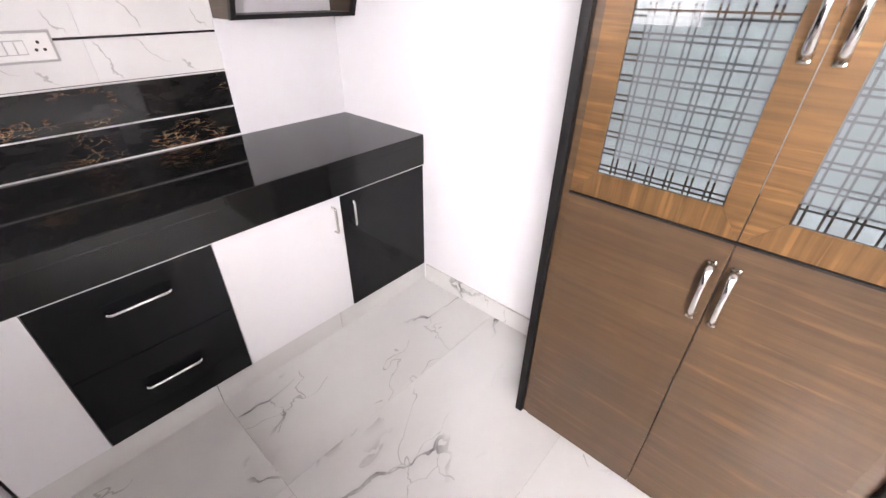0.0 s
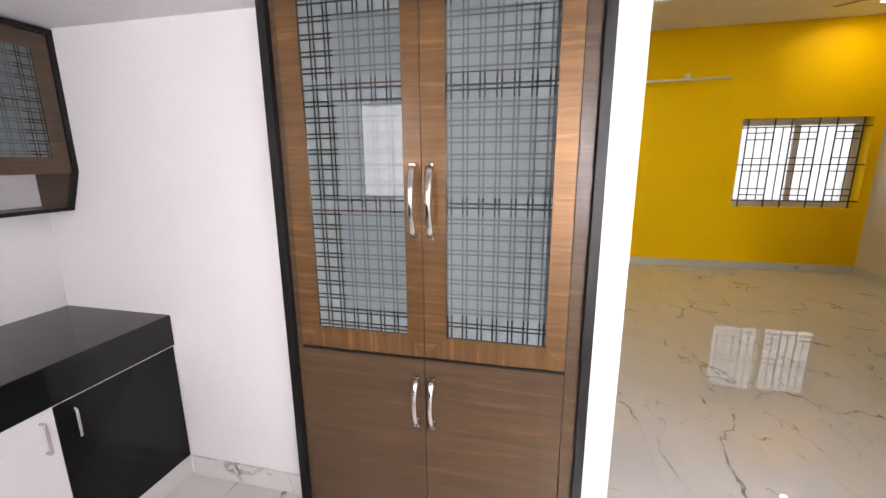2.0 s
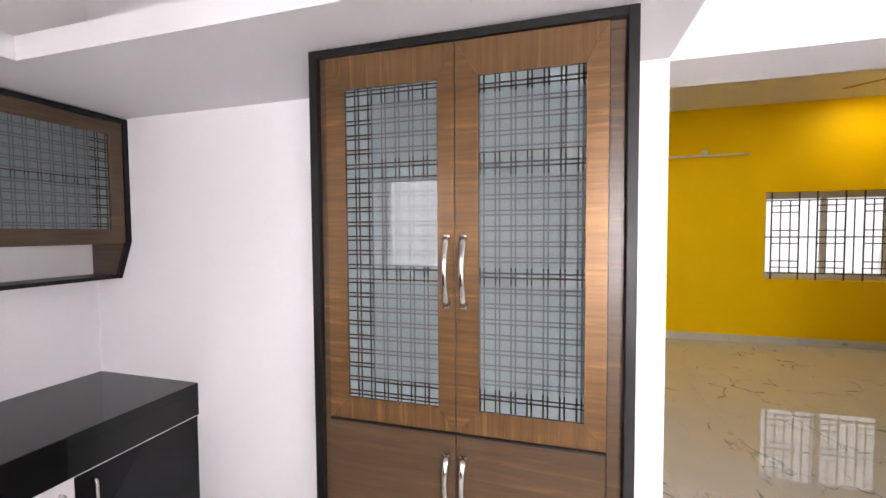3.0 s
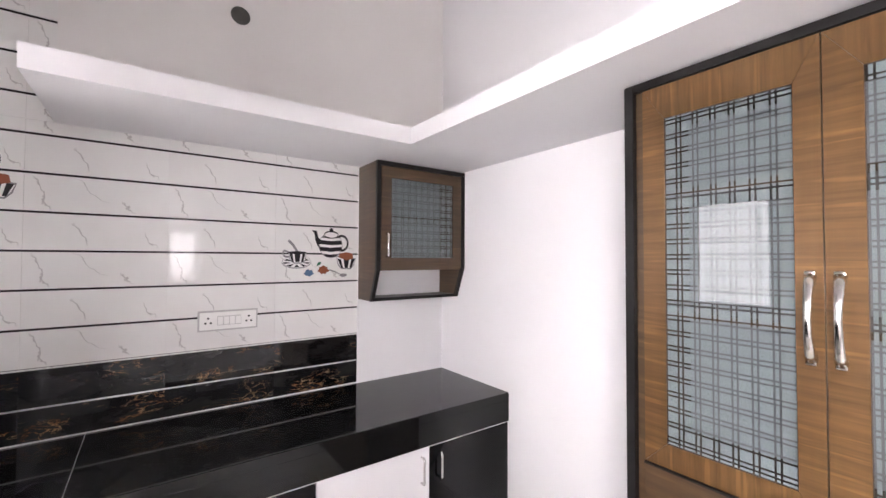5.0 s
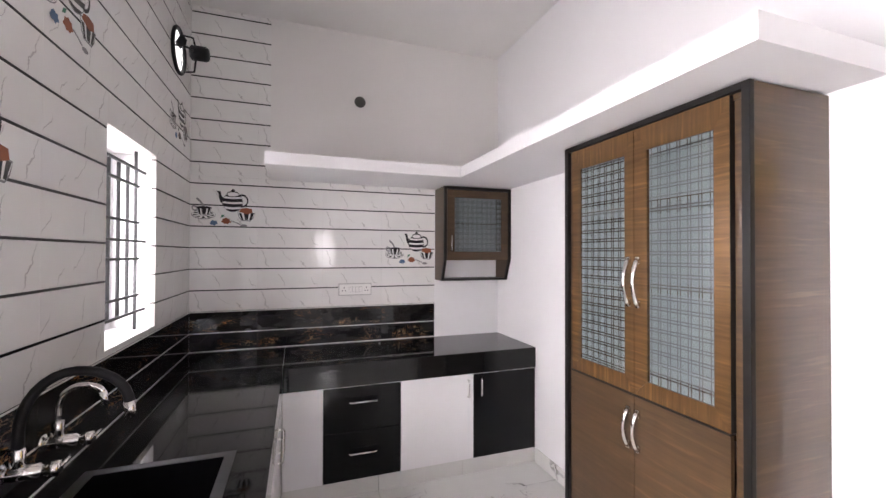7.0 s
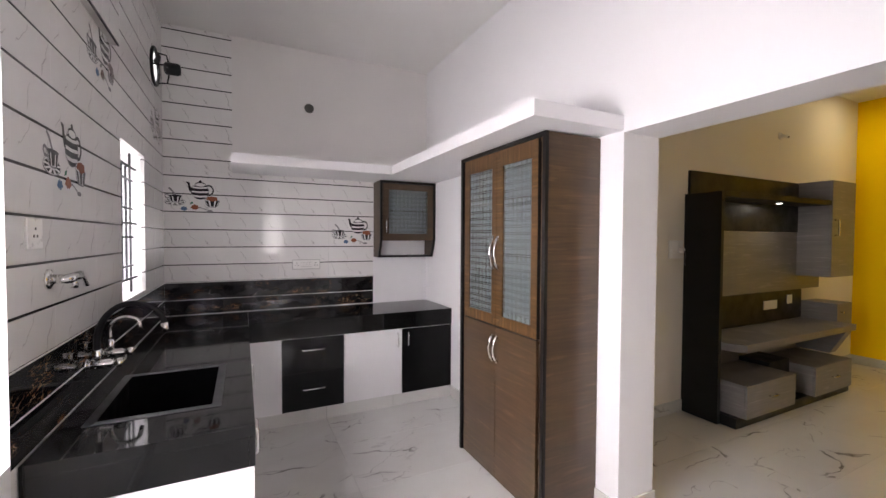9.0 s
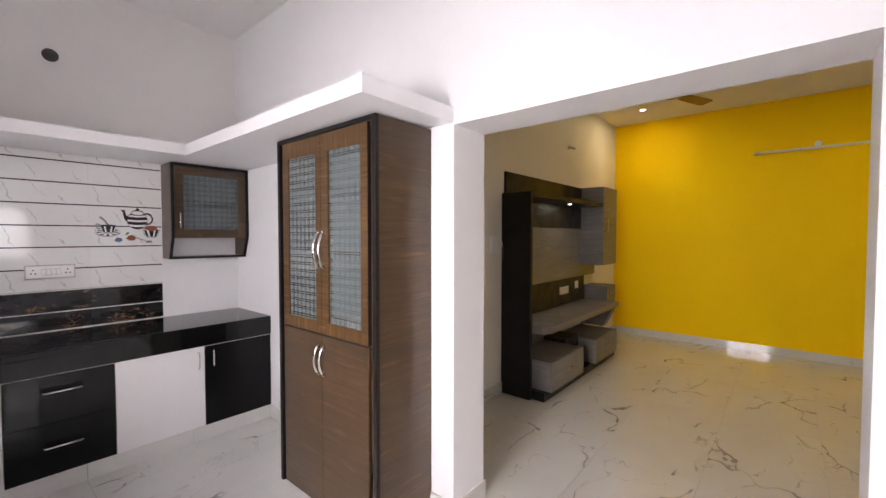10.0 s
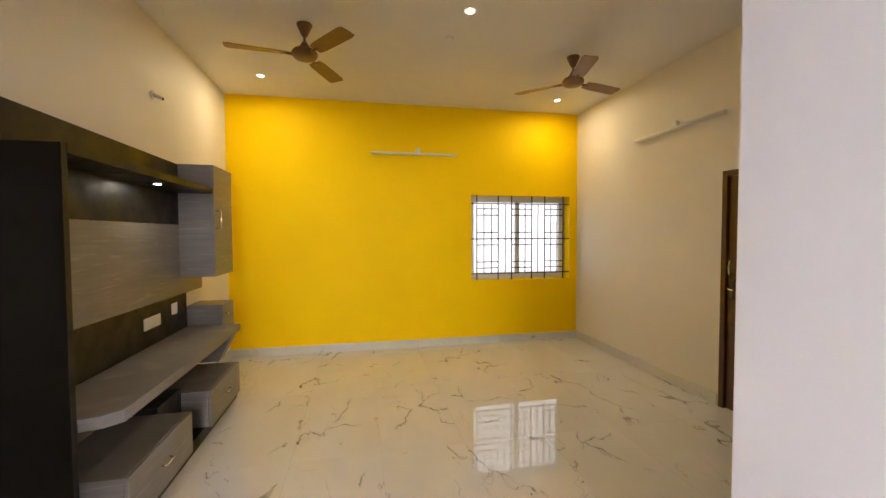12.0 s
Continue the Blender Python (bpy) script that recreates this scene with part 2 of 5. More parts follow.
for m_ in (SHEEN_WOOD, SHEEN_RAIL):
    m_.node_tree.nodes["Principled BSDF"].inputs["Metallic"].default_value = 0.5
DOOR_WOOD = wood("dark_red_wood", (0.045, 0.013, 0.008), (0.105, 0.036, 0.018), 0.3, 0.6, (40, 40, 2.0))
GREY_WOOD = wood("grey_wood", (0.165, 0.152, 0.145), (0.235, 0.22, 0.212), 0.45, 0.15)
EDGE = plain("black_edging", (0.009, 0.008, 0.008), 0.4)
EDGE.node_tree.nodes["Principled BSDF"].inputs["Specular IOR Level"].default_value = 0.25
CHROME = plain("chrome", (0.78, 0.77, 0.75), 0.12, 1.0)
STEEL = plain("dark_steel", (0.13, 0.13, 0.135), 0.35, 1.0)
IRON = plain("black_iron", (0.022, 0.022, 0.024), 0.42)
FRAME = plain("white_frame", (0.76, 0.76, 0.77), 0.35)
PLASTIC = plain("white_plastic", (0.80, 0.79, 0.77), 0.3)
# grey of the switch frames, also the painted shade round each switch
SHADE_PLASTIC = plain("grey_frame_and_gap", (0.46, 0.45, 0.44), 0.4)
# dark colours of flat discs that stand in for shaded holes
BORE = plain("bore_shade", (0.075, 0.07, 0.062), 0.9)
HOLE = plain("hole_shade", (0.02, 0.018, 0.016), 0.7)
RUBBER = plain("black_rubber", (0.010, 0.010, 0.011), 0.55)
RUBBER.node_tree.nodes["Principled BSDF"].inputs["Specular IOR Level"].default_value = 0.25
FANMAT = plain("bronze_enamel", (0.20, 0.112, 0.042), 0.34, 0.2)
SINK = plain("black_sink", (0.005, 0.005, 0.006), 0.7)
SINK.node_tree.nodes["Principled BSDF"].inputs["Specular IOR Level"].default_value = 0.05
PRINT_BLACK = plain("black_print", (0.025, 0.024, 0.026), 0.1)
PRINT_WHITE = plain("white_print", (0.76, 0.75, 0.74), 0.1)
PRINT_RED = plain("rust_print", (0.27, 0.095, 0.05), 0.1)
PRINT_BLUE = plain("blue_print", (0.10, 0.16, 0.27), 0.1)
PRINT_GREEN = plain("green_print", (0.05, 0.17, 0.11), 0.1)
PRINT_GREY = plain("grey_print", (0.25, 0.24, 0.25), 0.1)
SPOT_GLOW = glowing("spot_glow", (1, 0.83, 0.55), 9.0)
LED_GLOW = glowing("led_glow", (1, 0.95, 0.86), 3.0)
TUBE = plain("unlit_tube", (0.78, 0.76, 0.72), 0.3)
DUCT_GLOW = glowing("duct_daylight", (1.0, 0.97, 0.98), 1.1)
BACKDROP = glowing("daylight_haze", (1.0, 0.955, 0.975), 0.37)

# etched glass: a clear pane with a frosted layer behind it
CLEAR, n_, l_, b_ = mat("clear_glass", (0.93, 0.96, 0.96), 0.0)
b_.inputs["Transmission Weight"].default_value = 1.0
b_.inputs["IOR"].default_value = 1.28
FROST, n_, l_, b_ = mat("frosting", (0.190, 0.212, 0.217), 0.6)
b_.inputs["Specular IOR Level"].default_value = 0.0
seep = n_.new("ShaderNodeBsdfTranslucent")
seep.inputs["Color"].default_value = (0.62, 0.66, 0.67, 1)
blend = n_.new("ShaderNodeMixShader")
blend.inputs[0].default_value = 0.38
l_.new(b_.outputs[0], blend.inputs[1])
l_.new(seep.outputs[0], blend.inputs[2])
l_.new(blend.outputs[0], n_["Material Output"].inputs["Surface"])
PANE, n_, l_, b_ = mat("window_glass", (0.95, 0.97, 0.97), 0.25)
b_.inputs["Transmission Weight"].default_value = 1.0
b_.inputs["IOR"].default_value = 1.1

# ---- building blocks ----
def box(x0, x1, y0, y1, z0, z1, bevel=0.0, bm=None):
    """A box between two corners, with rounded edges, alone or added to bm."""
    one = bmesh.new()
    c = ((x0 + x1) / 2, (y0 + y1) / 2, (z0 + z1) / 2)
    bmesh.ops.create_cube(one, size=1, matrix=Matrix.LocRotScale(c, None, (abs(x1 - x0), abs(y1 - y0), abs(z1 - z0))))
    if bevel:
        bmesh.ops.bevel(one, geom=one.edges[:], offset=bevel, segments=2, affect="EDGES", profile=0.6)
    return merge(bm, one)


def merge(bm, one):
    if bm is None:
        return one
    data = bpy.data.meshes.new("temporary")
    one.to_mesh(data)
    one.free()
    bm.from_mesh(data)
    bpy.data.meshes.remove(data)
    return bm


def rod(points, r, sides=10, bm=None, closed=False, radii=None):
    """A round bar along a line of points."""
    out = bmesh.new() if bm is None else bm
    pts = [Vector(p) for p in points]
    rings, normal = [], None
    for i, p in enumerate(pts):
        a = pts[i - 1] if i else (pts[-1] if closed else p)
        b = pts[i + 1] if i + 1 < len(pts) else (pts[0] if closed else p)
        d = (b - a).normalized()
        if normal is None:
            normal = d.orthogonal().normalized()
        normal = (normal - d * normal.dot(d)).normalized()
        side = d.cross(normal)
        rr = radii[i] if radii else r
        rings.append([out.verts.new(p + rr * (math.cos(2 * math.pi * k / sides) * normal + math.sin(2 * math.pi * k / sides) * side)) for k in range(sides)])
    pairs = list(zip(rings, rings[1:])) + ([(rings[-1], rings[0])] if closed else [])
    for ra, rb in pairs:
        for k in range(sides):
            f = out.faces.new((ra[k], ra[(k + 1) % sides], rb[(k + 1) % sides], rb[k]))
            f.smooth = True
    if not closed:
        out.faces.new(rings[0][::-1])
        out.faces.new(rings[-1])
    return out


def lathe(profile, centre, axis="Z", sides=32, bm=None):
    """A turned shape: profile of (radius, height) about an axis through centre."""
    out = bmesh.new() if bm is None else bm
    turn = {"Z": Matrix.Identity(3), "Y": Matrix.Rotation(radians(-90), 3, "X"), "X": Matrix.Rotation(radians(90), 3, "Y")}[axis]
    rings = []
    for r, h in profile:
        rings.append([out.verts.new(Vector(centre) + turn @ Vector((max(r, 1e-4) * math.cos(2 * math.pi * k / sides), max(r, 1e-4) * math.sin(2 * math.pi * k / sides), h))) for k in range(sides)])
    for ra, rb in zip(rings, rings[1:]):
        for k in range(sides):
            f = out.faces.new((ra[k], ra[(k + 1) % sides], rb[(k + 1) % sides], rb[k]))
            f.smooth = True
    out.faces.new(rings[0][::-1])
    out.faces.new(rings[-1])
    return out


def prism(outline, axis, lo, hi, bm=None):
    """A solid from an outline of 2D points, drawn out along an axis."""
    out = bmesh.new() if bm is None else bm
    place = {"x": lambda a, b, t: (t, a, b), "y": lambda a, b, t: (a, t, b), "z": lambda a, b, t: (a, b, t)}[axis]
    low = [out.verts.new(place(a, b, lo)) for a, b in outline]
    top = [out.verts.new(place(a, b, hi)) for a, b in outline]
    out.faces.new(low[::-1])
    out.faces.new(top)
    k = len(outline)
    for i in range(k):
        out.faces.new((low[i], low[(i + 1) % k], top[(i + 1) % k], top[i]))
    bmesh.ops.recalc_face_normals(out, faces=out.faces[:])
    return out


def hoop(u0, u1, z0, z1, wl, wr, wb, wt, d0, d1, place):
    """A one-piece frame round an opening; place maps (u, depth) to (x, y)."""
    out = bmesh.new()
    outer = [(u0, z0), (u1, z0), (u1, z1), (u0, z1)]
    inner = [(u0 + wl, z0 + wb), (u1 - wr, z0 + wb), (u1 - wr, z1 - wt), (u0 + wl, z1 - wt)]
    vs = {(k, d): [out.verts.new((*place(u, d), z)) for u, z in pts] for k, pts in ((0, outer), (1, inner)) for d in (d0, d1)}
    for i in range(4):
        j = (i + 1) % 4
        for d in (d0, d1):
            out.faces.new((vs[0, d][i], vs[0, d][j], vs[1, d][j], vs[1, d][i]))
        for k in (0, 1):
            out.faces.new((vs[k, d0][i], vs[k, d0][j], vs[k, d1][j], vs[k, d1][i]))
    return out


def mesh_of(name, bm, material):
    data = bpy.data.meshes.new(name)
    bmesh.ops.recalc_face_normals(bm, faces=bm.faces[:])
    bm.to_mesh(data)
    bm.free()
    data.materials.append(material)
    return data


def thing(name, base, label, category, group=""):
    """An empty at the base of a thing; its parts hang under it."""
    return_ob = new(name)
    return_ob.location = base
    return_ob.empty_display_size = 0.1
    return tagged(return_ob, label, category, group)


def root_of(ob):
    while ob.parent:
        ob = ob.parent
    return ob


def part(name, bm, material, parent, label=""):
    """Links a bmesh in world coordinates as one mesh under a thing or a part."""
    bm.transform(Matrix.Translation(-root_of(parent).location))
    ob = new(name, mesh_of(name, bm, material))
    ob.parent = parent
    return tagged(ob, label)


def solid(name, bm, material, label="", category="", kind="", group=""):
    ob = new(name, mesh_of(name, bm, material))
    return tagged(ob, label, category, group, kind)


def fixed(name, bm, material, label, category):
    return solid(name, bm, material, label, category, "structure")


# ---- the shell ----
XB, YW, YK = -0.712, -0.636, 1.800        # back wall, window wall, wall with the opening
CEIL_K, CEIL_L = 3.350, 3.267
X_END, XL, XR, YY = 7.0, 1.115, 5.840, 6.885
OUT = 0.25
BED = 0.022                                # wall tiles with their bed

# walls with openings are joined from blocks that butt against each other
def wall_along_x(name, x0, x1, y0, y1, z1, holes, material, label):
    bm = bmesh.new()
    x = x0
    for hx0, hx1, hz0, hz1 in sorted(holes):
        box(x, hx0, y0, y1, 0, z1, 0, bm)
        if hz0 > 0:
            box(hx0, hx1, y0, y1, 0, hz0, 0, bm)
        box(hx0, hx1, y0, y1, hz1, z1, 0, bm)
        x = hx1
    box(x, x1, y0, y1, 0, z1, 0, bm)
    return fixed(name, bm, material, label, "wall")


W1 = (0.020, 0.625, 1.182, 2.097)
W2 = (1.862, 2.950, 0.890, 2.083)
W3 = (5.16, 5.75, 0.890, 2.083)
W4 = (6.08, 6.40, 0.890, 2.083)
WL = (4.240, 5.726, 0.891, 2.080)
OPEN = (1.900, 3.445, 0.0, 2.120)
wall_along_x("wall_south", XB - OUT, X_END, YW - OUT, YW - BED, CEIL_K, [W1, W2, W3, W4], WHITE, "white painted kitchen and dining wall with windows")
fixed("wall_south_plaster", box(2.950, X_END, YW - BED, YW, 2.083, CEIL_K, 0, box(2.950, 5.16, YW - BED, YW, 0, 2.083, 0, box(1.862, 2.950, YW - BED, YW, 2.083, CEIL_K, 0, box(1.862, 2.950, YW - BED, YW, 0, 0.890)))), WHITE, "white plaster of the dining side wall", "wall")
fixed("wall_west", box(XB - OUT, XB - BED, YW - BED, YK, 0, CEIL_K), WHITE, "white painted kitchen back wall", "wall")
fixed("wall_west_upper", box(XB - BED, XB, -0.112, YK, 2.13, CEIL_K), DIMMED_WHITE, "warmer white plaster above the storage slab, darkened for its weaker light", "wall")
fixed("wall_west_plaster", box(XB - BED, XB, 1.195, YK, 0, 2.13), WHITE, "smooth white plaster beside the wall tiles", "wall")
wall_along_x("wall_middle", XB - OUT, X_END, YK, 2.077, CEIL_K, [OPEN], WHITE, "white wall with a wide opening to the living room")
fixed("wall_middle_jamb", prism([(3.436, YK), (3.4447, YK), (3.4447, 2.077)], "z", 0, 2.1198), WHITE, "white plaster wedge of the opening's jamb", "wall")
fixed("wall_east_dining", box(X_END, X_END + OUT, YW - OUT, 0.5, 0, CEIL_K, 0, box(X_END, X_END + OUT, 1.0, 2.077, 0, CEIL_K, 0, box(X_END, X_END + OUT, 0.5, 1.0, 0, 1.1, 0, box(X_END, X_END + OUT, 0.5, 1.0, 2.15, CEIL_K)))), WHITE, "plain white wall closing the dining area", "wall")
D2Y0, D2Y1, D2Z = 2.15, 3.055, 2.11
west = box(XL - OUT, XL, 2.077, D2Y0, 0, CEIL_L)
box(XL - OUT, XL, D2Y1, YY, 0, CEIL_L, 0, west)
box(XL - OUT, XL, D2Y0, D2Y1, D2Z, CEIL_L, 0, west)
box(XL - OUT, XL - 0.12, D2Y0, D2Y1, 0, D2Z, 0, west)
fixed("wall_living_west", west, CREAM, "cream painted living room wall behind the media unit", "wall")
DOOR_Y0, DOOR_Y1, DOOR_Z = 3.46, 4.43, 2.08
fixed("wall_living_east", box(XR, XR + OUT, DOOR_Y0, DOOR_Y1, DOOR_Z, CEIL_L, 0, box(XR, XR + OUT, DOOR_Y1, YY, 0, CEIL_L, 0, box(XR, XR + OUT, 2.077, DOOR_Y0, 0, CEIL_L))), CREAM, "cream painted living room wall with a wooden door", "wall")
wall_along_x("wall_yellow", XL - OUT, XR + OUT, YY, YY + OUT, CEIL_L, [WL], YELLOW, "bright yellow painted feature wall with a barred window")
fixed("wall_middle_back", box(XL, 1.900, 2.077, 2.081, 0, CEIL_L, 0, box(3.445, XR, 2.077, 2.081, 0, CEIL_L, 0, box(1.900, 3.445, 2.077, 2.081, 2.120, CEIL_L))), CREAM, "cream painted living room side of the dividing wall", "wall")
fixed("ceiling_kitchen", box(XB - OUT, X_END + OUT, YW - OUT, 2.077, CEIL_K, CEIL_K + 0.12), CEIL, "off-white painted kitchen ceiling", "ceiling")
fixed("ceiling_living", box(XL - OUT, XR + OUT, 2.077, YY + OUT, CEIL_L, CEIL_L + 0.12), CEIL, "off-white painted living room ceiling", "ceiling")
fixed("ground", box(-60, 60, -60, 60, -0.62, -0.60), GROUT, "pale dusty ground outside the house", "ground")
fixed("wall_tile_edge", box(1.8621, 1.8645, YW - BED, YW + 0.0004, 0.891, 2.082), WHITE, "white plaster edge of the tiled wall beside the window", "wall")
# storage slab round the kitchen corner
LOFT0, LOFT1 = 2.130, 2.208
loft = box(XB - BED + 0.001, -0.131, -0.112, 1.2, LOFT0, LOFT1)
box(XB + 0.001, 1.899, 1.2, YK, LOFT0, LOFT1, 0, loft)
fixed("loft_slab", loft, WHITE, "white L-shaped concrete storage slab round the kitchen corner", "loft")
# tiled box-out high on the window wall
fixed("tiled_box_out", box(0.78, 1.862, YW - BED, YW + 0.028, 2.535, CEIL_K), PLASTER, "shallow tiled box-out high on the kitchen wall", "wall")

# skirtings
def skirting(name, x0, x1, y0, y1, h=0.105):
    fixed(name, box(x0, x1, y0, y1, 0.001, h, 0.002), SKIRT, "grey veined white marble skirting", "baseboard")


skirting("baseboard", -0.075, 0.820, YK - 0.012, YK)
skirting("baseboard", 1.740, 1.900, YK - 0.012, YK)
skirting("baseboard", 1.900, 1.912, YK - 0.012, 2.089)
skirting("baseboard", 3.426, 3.440, YK - 0.012, 2.089)
skirting("baseboard", 3.441, X_END, YK - 0.012, YK)
skirting("baseboard", 1.862, X_END, YW, YW + 0.012)
skirting("baseboard", X_END - 0.012, X_END, YW + 0.012, YK - 0.012)
skirting("baseboard", XL, XL + 0.012, D2Y1 + 0.002, 3.520)
skirting("baseboard", XL, XL + 0.012, 5.96, YY - 0.012)
skirting("baseboard", XL + 0.012, 1.900, 2.081, 2.093)
skirting("baseboard", 3.445, XR, 2.081, 2.093)
for k in range(8):
    a, b = XL + (XR - XL) * k / 8, XL + (XR - XL) * (k + 1) / 8
    skirting("baseboard", a + 0.001, b - 0.001, YY - 0.012, YY)
skirting("baseboard", XR - 0.012, XR, DOOR_Y1 + 0.02, 5.6)
skirting("baseboard", XR - 0.012, XR, 5.602, YY - 0.012)
skirting("baseboard", XR - 0.012, XR, 2.093, DOOR_Y0 - 0.02)


# ---- windows ----
def window(name, hole, y_in, y_pane, out, xs, full, panes, label):
    """A window frame with panes at y_pane; out is the side that faces the open air (-1 or 1)."""
    x0, x1, z0, z1 = hole
    win = thing(name, ((x0 + x1) / 2, y_pane, z0), label, "window")
    win["kind"] = "structure"
    t = 0.045
    ya, yb = sorted((y_pane - 0.02, y_pane + 0.02))
    fr = box(x0, x0 + t, ya, yb, z0, z1, 0.004)
    box(x1 - t, x1, ya, yb, z0, z1, 0.004, fr)
    box(x0 + t, x1 - t, ya, yb, z0, z0 + t, 0.004, fr)
    box(x0 + t, x1 - t, ya, yb, z1 - t, z1, 0.004, fr)
    part("window_frame", fr, FRAME, win)
    w = (x1 - x0 - 2 * t) / panes
    for k in range(panes):
        a = x0 + t + k * w
        shift = 0.012 if k % 2 else -0.004
        sash = box(a, a + 0.035, ya + shift, ya + 0.03 + shift, z0 + t, z1 - t, 0.003)
        box(a + w - 0.035, a + w, ya + shift, ya + 0.03 + shift, z0 + t, z1 - t, 0.003, sash)
        box(a + 0.035, a + w - 0.035, ya + shift, ya + 0.03 + shift, z0 + t, z0 + t + 0.04, 0.003, sash)
        box(a + 0.035, a + w - 0.035, ya + shift, ya + 0.03 + shift, z1 - t - 0.04, z1 - t, 0.003, sash)
        s = part("sash", sash, FRAME, win)
        p = part("pane", box(a + 0.035, a + w - 0.035, ya + 0.012 + shift, ya + 0.017 + shift, z0 + t + 0.04, z1 - t - 0.04), PANE, s)
        p.visible_shadow = False
    return win


def grille(base, bars, label):
    """Welded bars: a list of (x0, x1, y, z0, z1, flat)."""
    g = thing("window_grille", base, label, "grille")
    for x0, x1, y, z0, z1, t in bars:
        part("bar", box(x0, x1, y - t / 2, y + t / 2, z0, z1, 0.0015), IRON, g)
    return g


def small_grille(hole, y):
    x0, x1, z0, z1 = hole
    bars = []
    k = max(3, round((x1 - x0) / 0.105) - 1)
    xs = [x0 + 0.088 + (x1 - x0 - 0.088 - 0.085) * i / (k - 1) for i in range(k)]
    for i, x in enumerate(xs):
        ends = (z0, z1) if i in (0, k - 1) else (z0 + 0.095, z1 - 0.10)
        bars.append((x - 0.0065, x + 0.0065, y, *ends, 0.013))
    span = z1 - z0
    for f, long in ((0.893, 1), (0.80, 0), (0.597, 0), (0.494, 1), (0.397, 0), (0.195, 0), (0.104, 1)):
        z = z0 + span * f
        bars.append((x0 if long else xs[0], x1 if long else xs[-1], y + 0.013, z - 0.006, z + 0.006, 0.012))
    return bars


window("window_1", W1, YW, YW - 0.215, -1, 0, 0, 1, "white framed kitchen window with daylight behind")
grille((0.32, YW - 0.064, 1.182), small_grille(W1, YW - 0.064), "black iron grille set in the kitchen window")
window("window_2", W2, YW, YW - 0.215, -1, 0, 0, 2, "white framed window over the dining side")
grille((2.40, YW - 0.064, 0.89), small_grille(W2, YW - 0.064), "black iron grille set in the dining window")
window("window_3", W3, YW, YW - 0.215, -1, 0, 0, 1, "bright window at the far end of the dining area")
window("window_4", W4, YW, YW - 0.215, -1, 0, 0, 1, "narrow bright window at the dining end")
window("window_5", WL, YY, YY + 0.19, 1, 0, 0, 2, "white sliding window in the yellow wall")
east = thing("window_6", (X_END + 0.2, 0.75, 1.1), "bright window in the dining area's end wall", "window")
east["kind"] = "structure"
part("window_frame", box(X_END + 0.18, X_END + 0.22, 0.5, 0.54, 1.1, 2.15, 0.003, box(X_END + 0.18, X_END + 0.22, 0.96, 1.0, 1.1, 2.15, 0.003, box(X_END + 0.18, X_END + 0.22, 0.54, 0.96, 1.1, 1.14, 0.003, box(X_END + 0.18, X_END + 0.22, 0.54, 0.96, 2.11, 2.15, 0.003)))), FRAME, east)
part("pane", box(X_END + 0.198, X_END + 0.203, 0.54, 0.96, 1.14, 2.11), PANE, east).visible_shadow = False
gy = YY + 0.03
bars = []
gx0, gx1, gz1 = WL[0], WL[1], WL[3]
for d in (0.086, 0.400, 0.600, 0.907, 1.107, 1.395):
    bars.append((gx0 + d - 0.0075, gx0 + d + 0.0075, gy, WL[2], gz1, 0.012))
for d in (0.190, 0.300, 0.505, 0.806, 1.003, 1.203, 1.301):
    bars.append((gx0 + d - 0.006, gx0 + d + 0.006, gy, gz1 - 1.097, gz1 - 0.115, 0.010))
bars.append((gx0 + 0.700, gx0 + 0.708, gy, gz1 - 1.097, gz1 - 0.115, 0.010))
for d in (0.115, 0.609, 1.097):
    bars.append((gx0, gx1, gy - 0.012, gz1 - d - 0.008, gz1 - d + 0.008, 0.012))
for d in (0.187, 0.275, 0.520, 0.694, 0.934, 1.020):
    for a, b in ((0.086, 0.400), (0.600, 0.907), (1.107, 1.395)):
        bars.append((gx0 + a, gx0 + b, gy - 0.011, gz1 - d - 0.007, gz1 - d + 0.007, 0.010))
grille((4.98, gy, WL[2]), bars, "black iron geometric grille in the living room window")

# door in the living room's side wall
door = thing("door_2", (XL, 2.59, 0), "dark brown wooden door closed beside the media unit", "door")
door["kind"] = "structure"
jamb = box(XL - 0.10, XL + 0.014, D2Y1 - 0.05, D2Y1, 0, D2Z, 0.004)
box(XL - 0.10, XL + 0.014, D2Y0, D2Y0 + 0.05, 0, D2Z, 0.004, jamb)
box(XL - 0.10, XL + 0.014, D2Y0 + 0.05, D2Y1 - 0.05, D2Z - 0.05, D2Z, 0.004, jamb)
part("door_frame", jamb, DOOR_WOOD, door)
leaf = part("door_leaf", box(XL - 0.06, XL - 0.022, D2Y0 + 0.053, D2Y1 - 0.053, 0.006, D2Z - 0.053, 0.003), DOOR_WOOD, door)
for pz0, pz1 in ((0.18, 0.86), (1.12, 1.86)):
    part("door_panel", box(XL - 0.023, XL - 0.014, D2Y0 + 0.20, D2Y1 - 0.20, pz0, pz1, 0.008), DOOR_WOOD, leaf)
part("door_handle", rod([(XL - 0.03, 2.945, 1.30), (XL + 0.02, 2.945, 1.29), (XL + 0.02, 2.945, 1.21), (XL - 0.03, 2.945, 1.20)], 0.007), CHROME, leaf, "chrome pull handle")

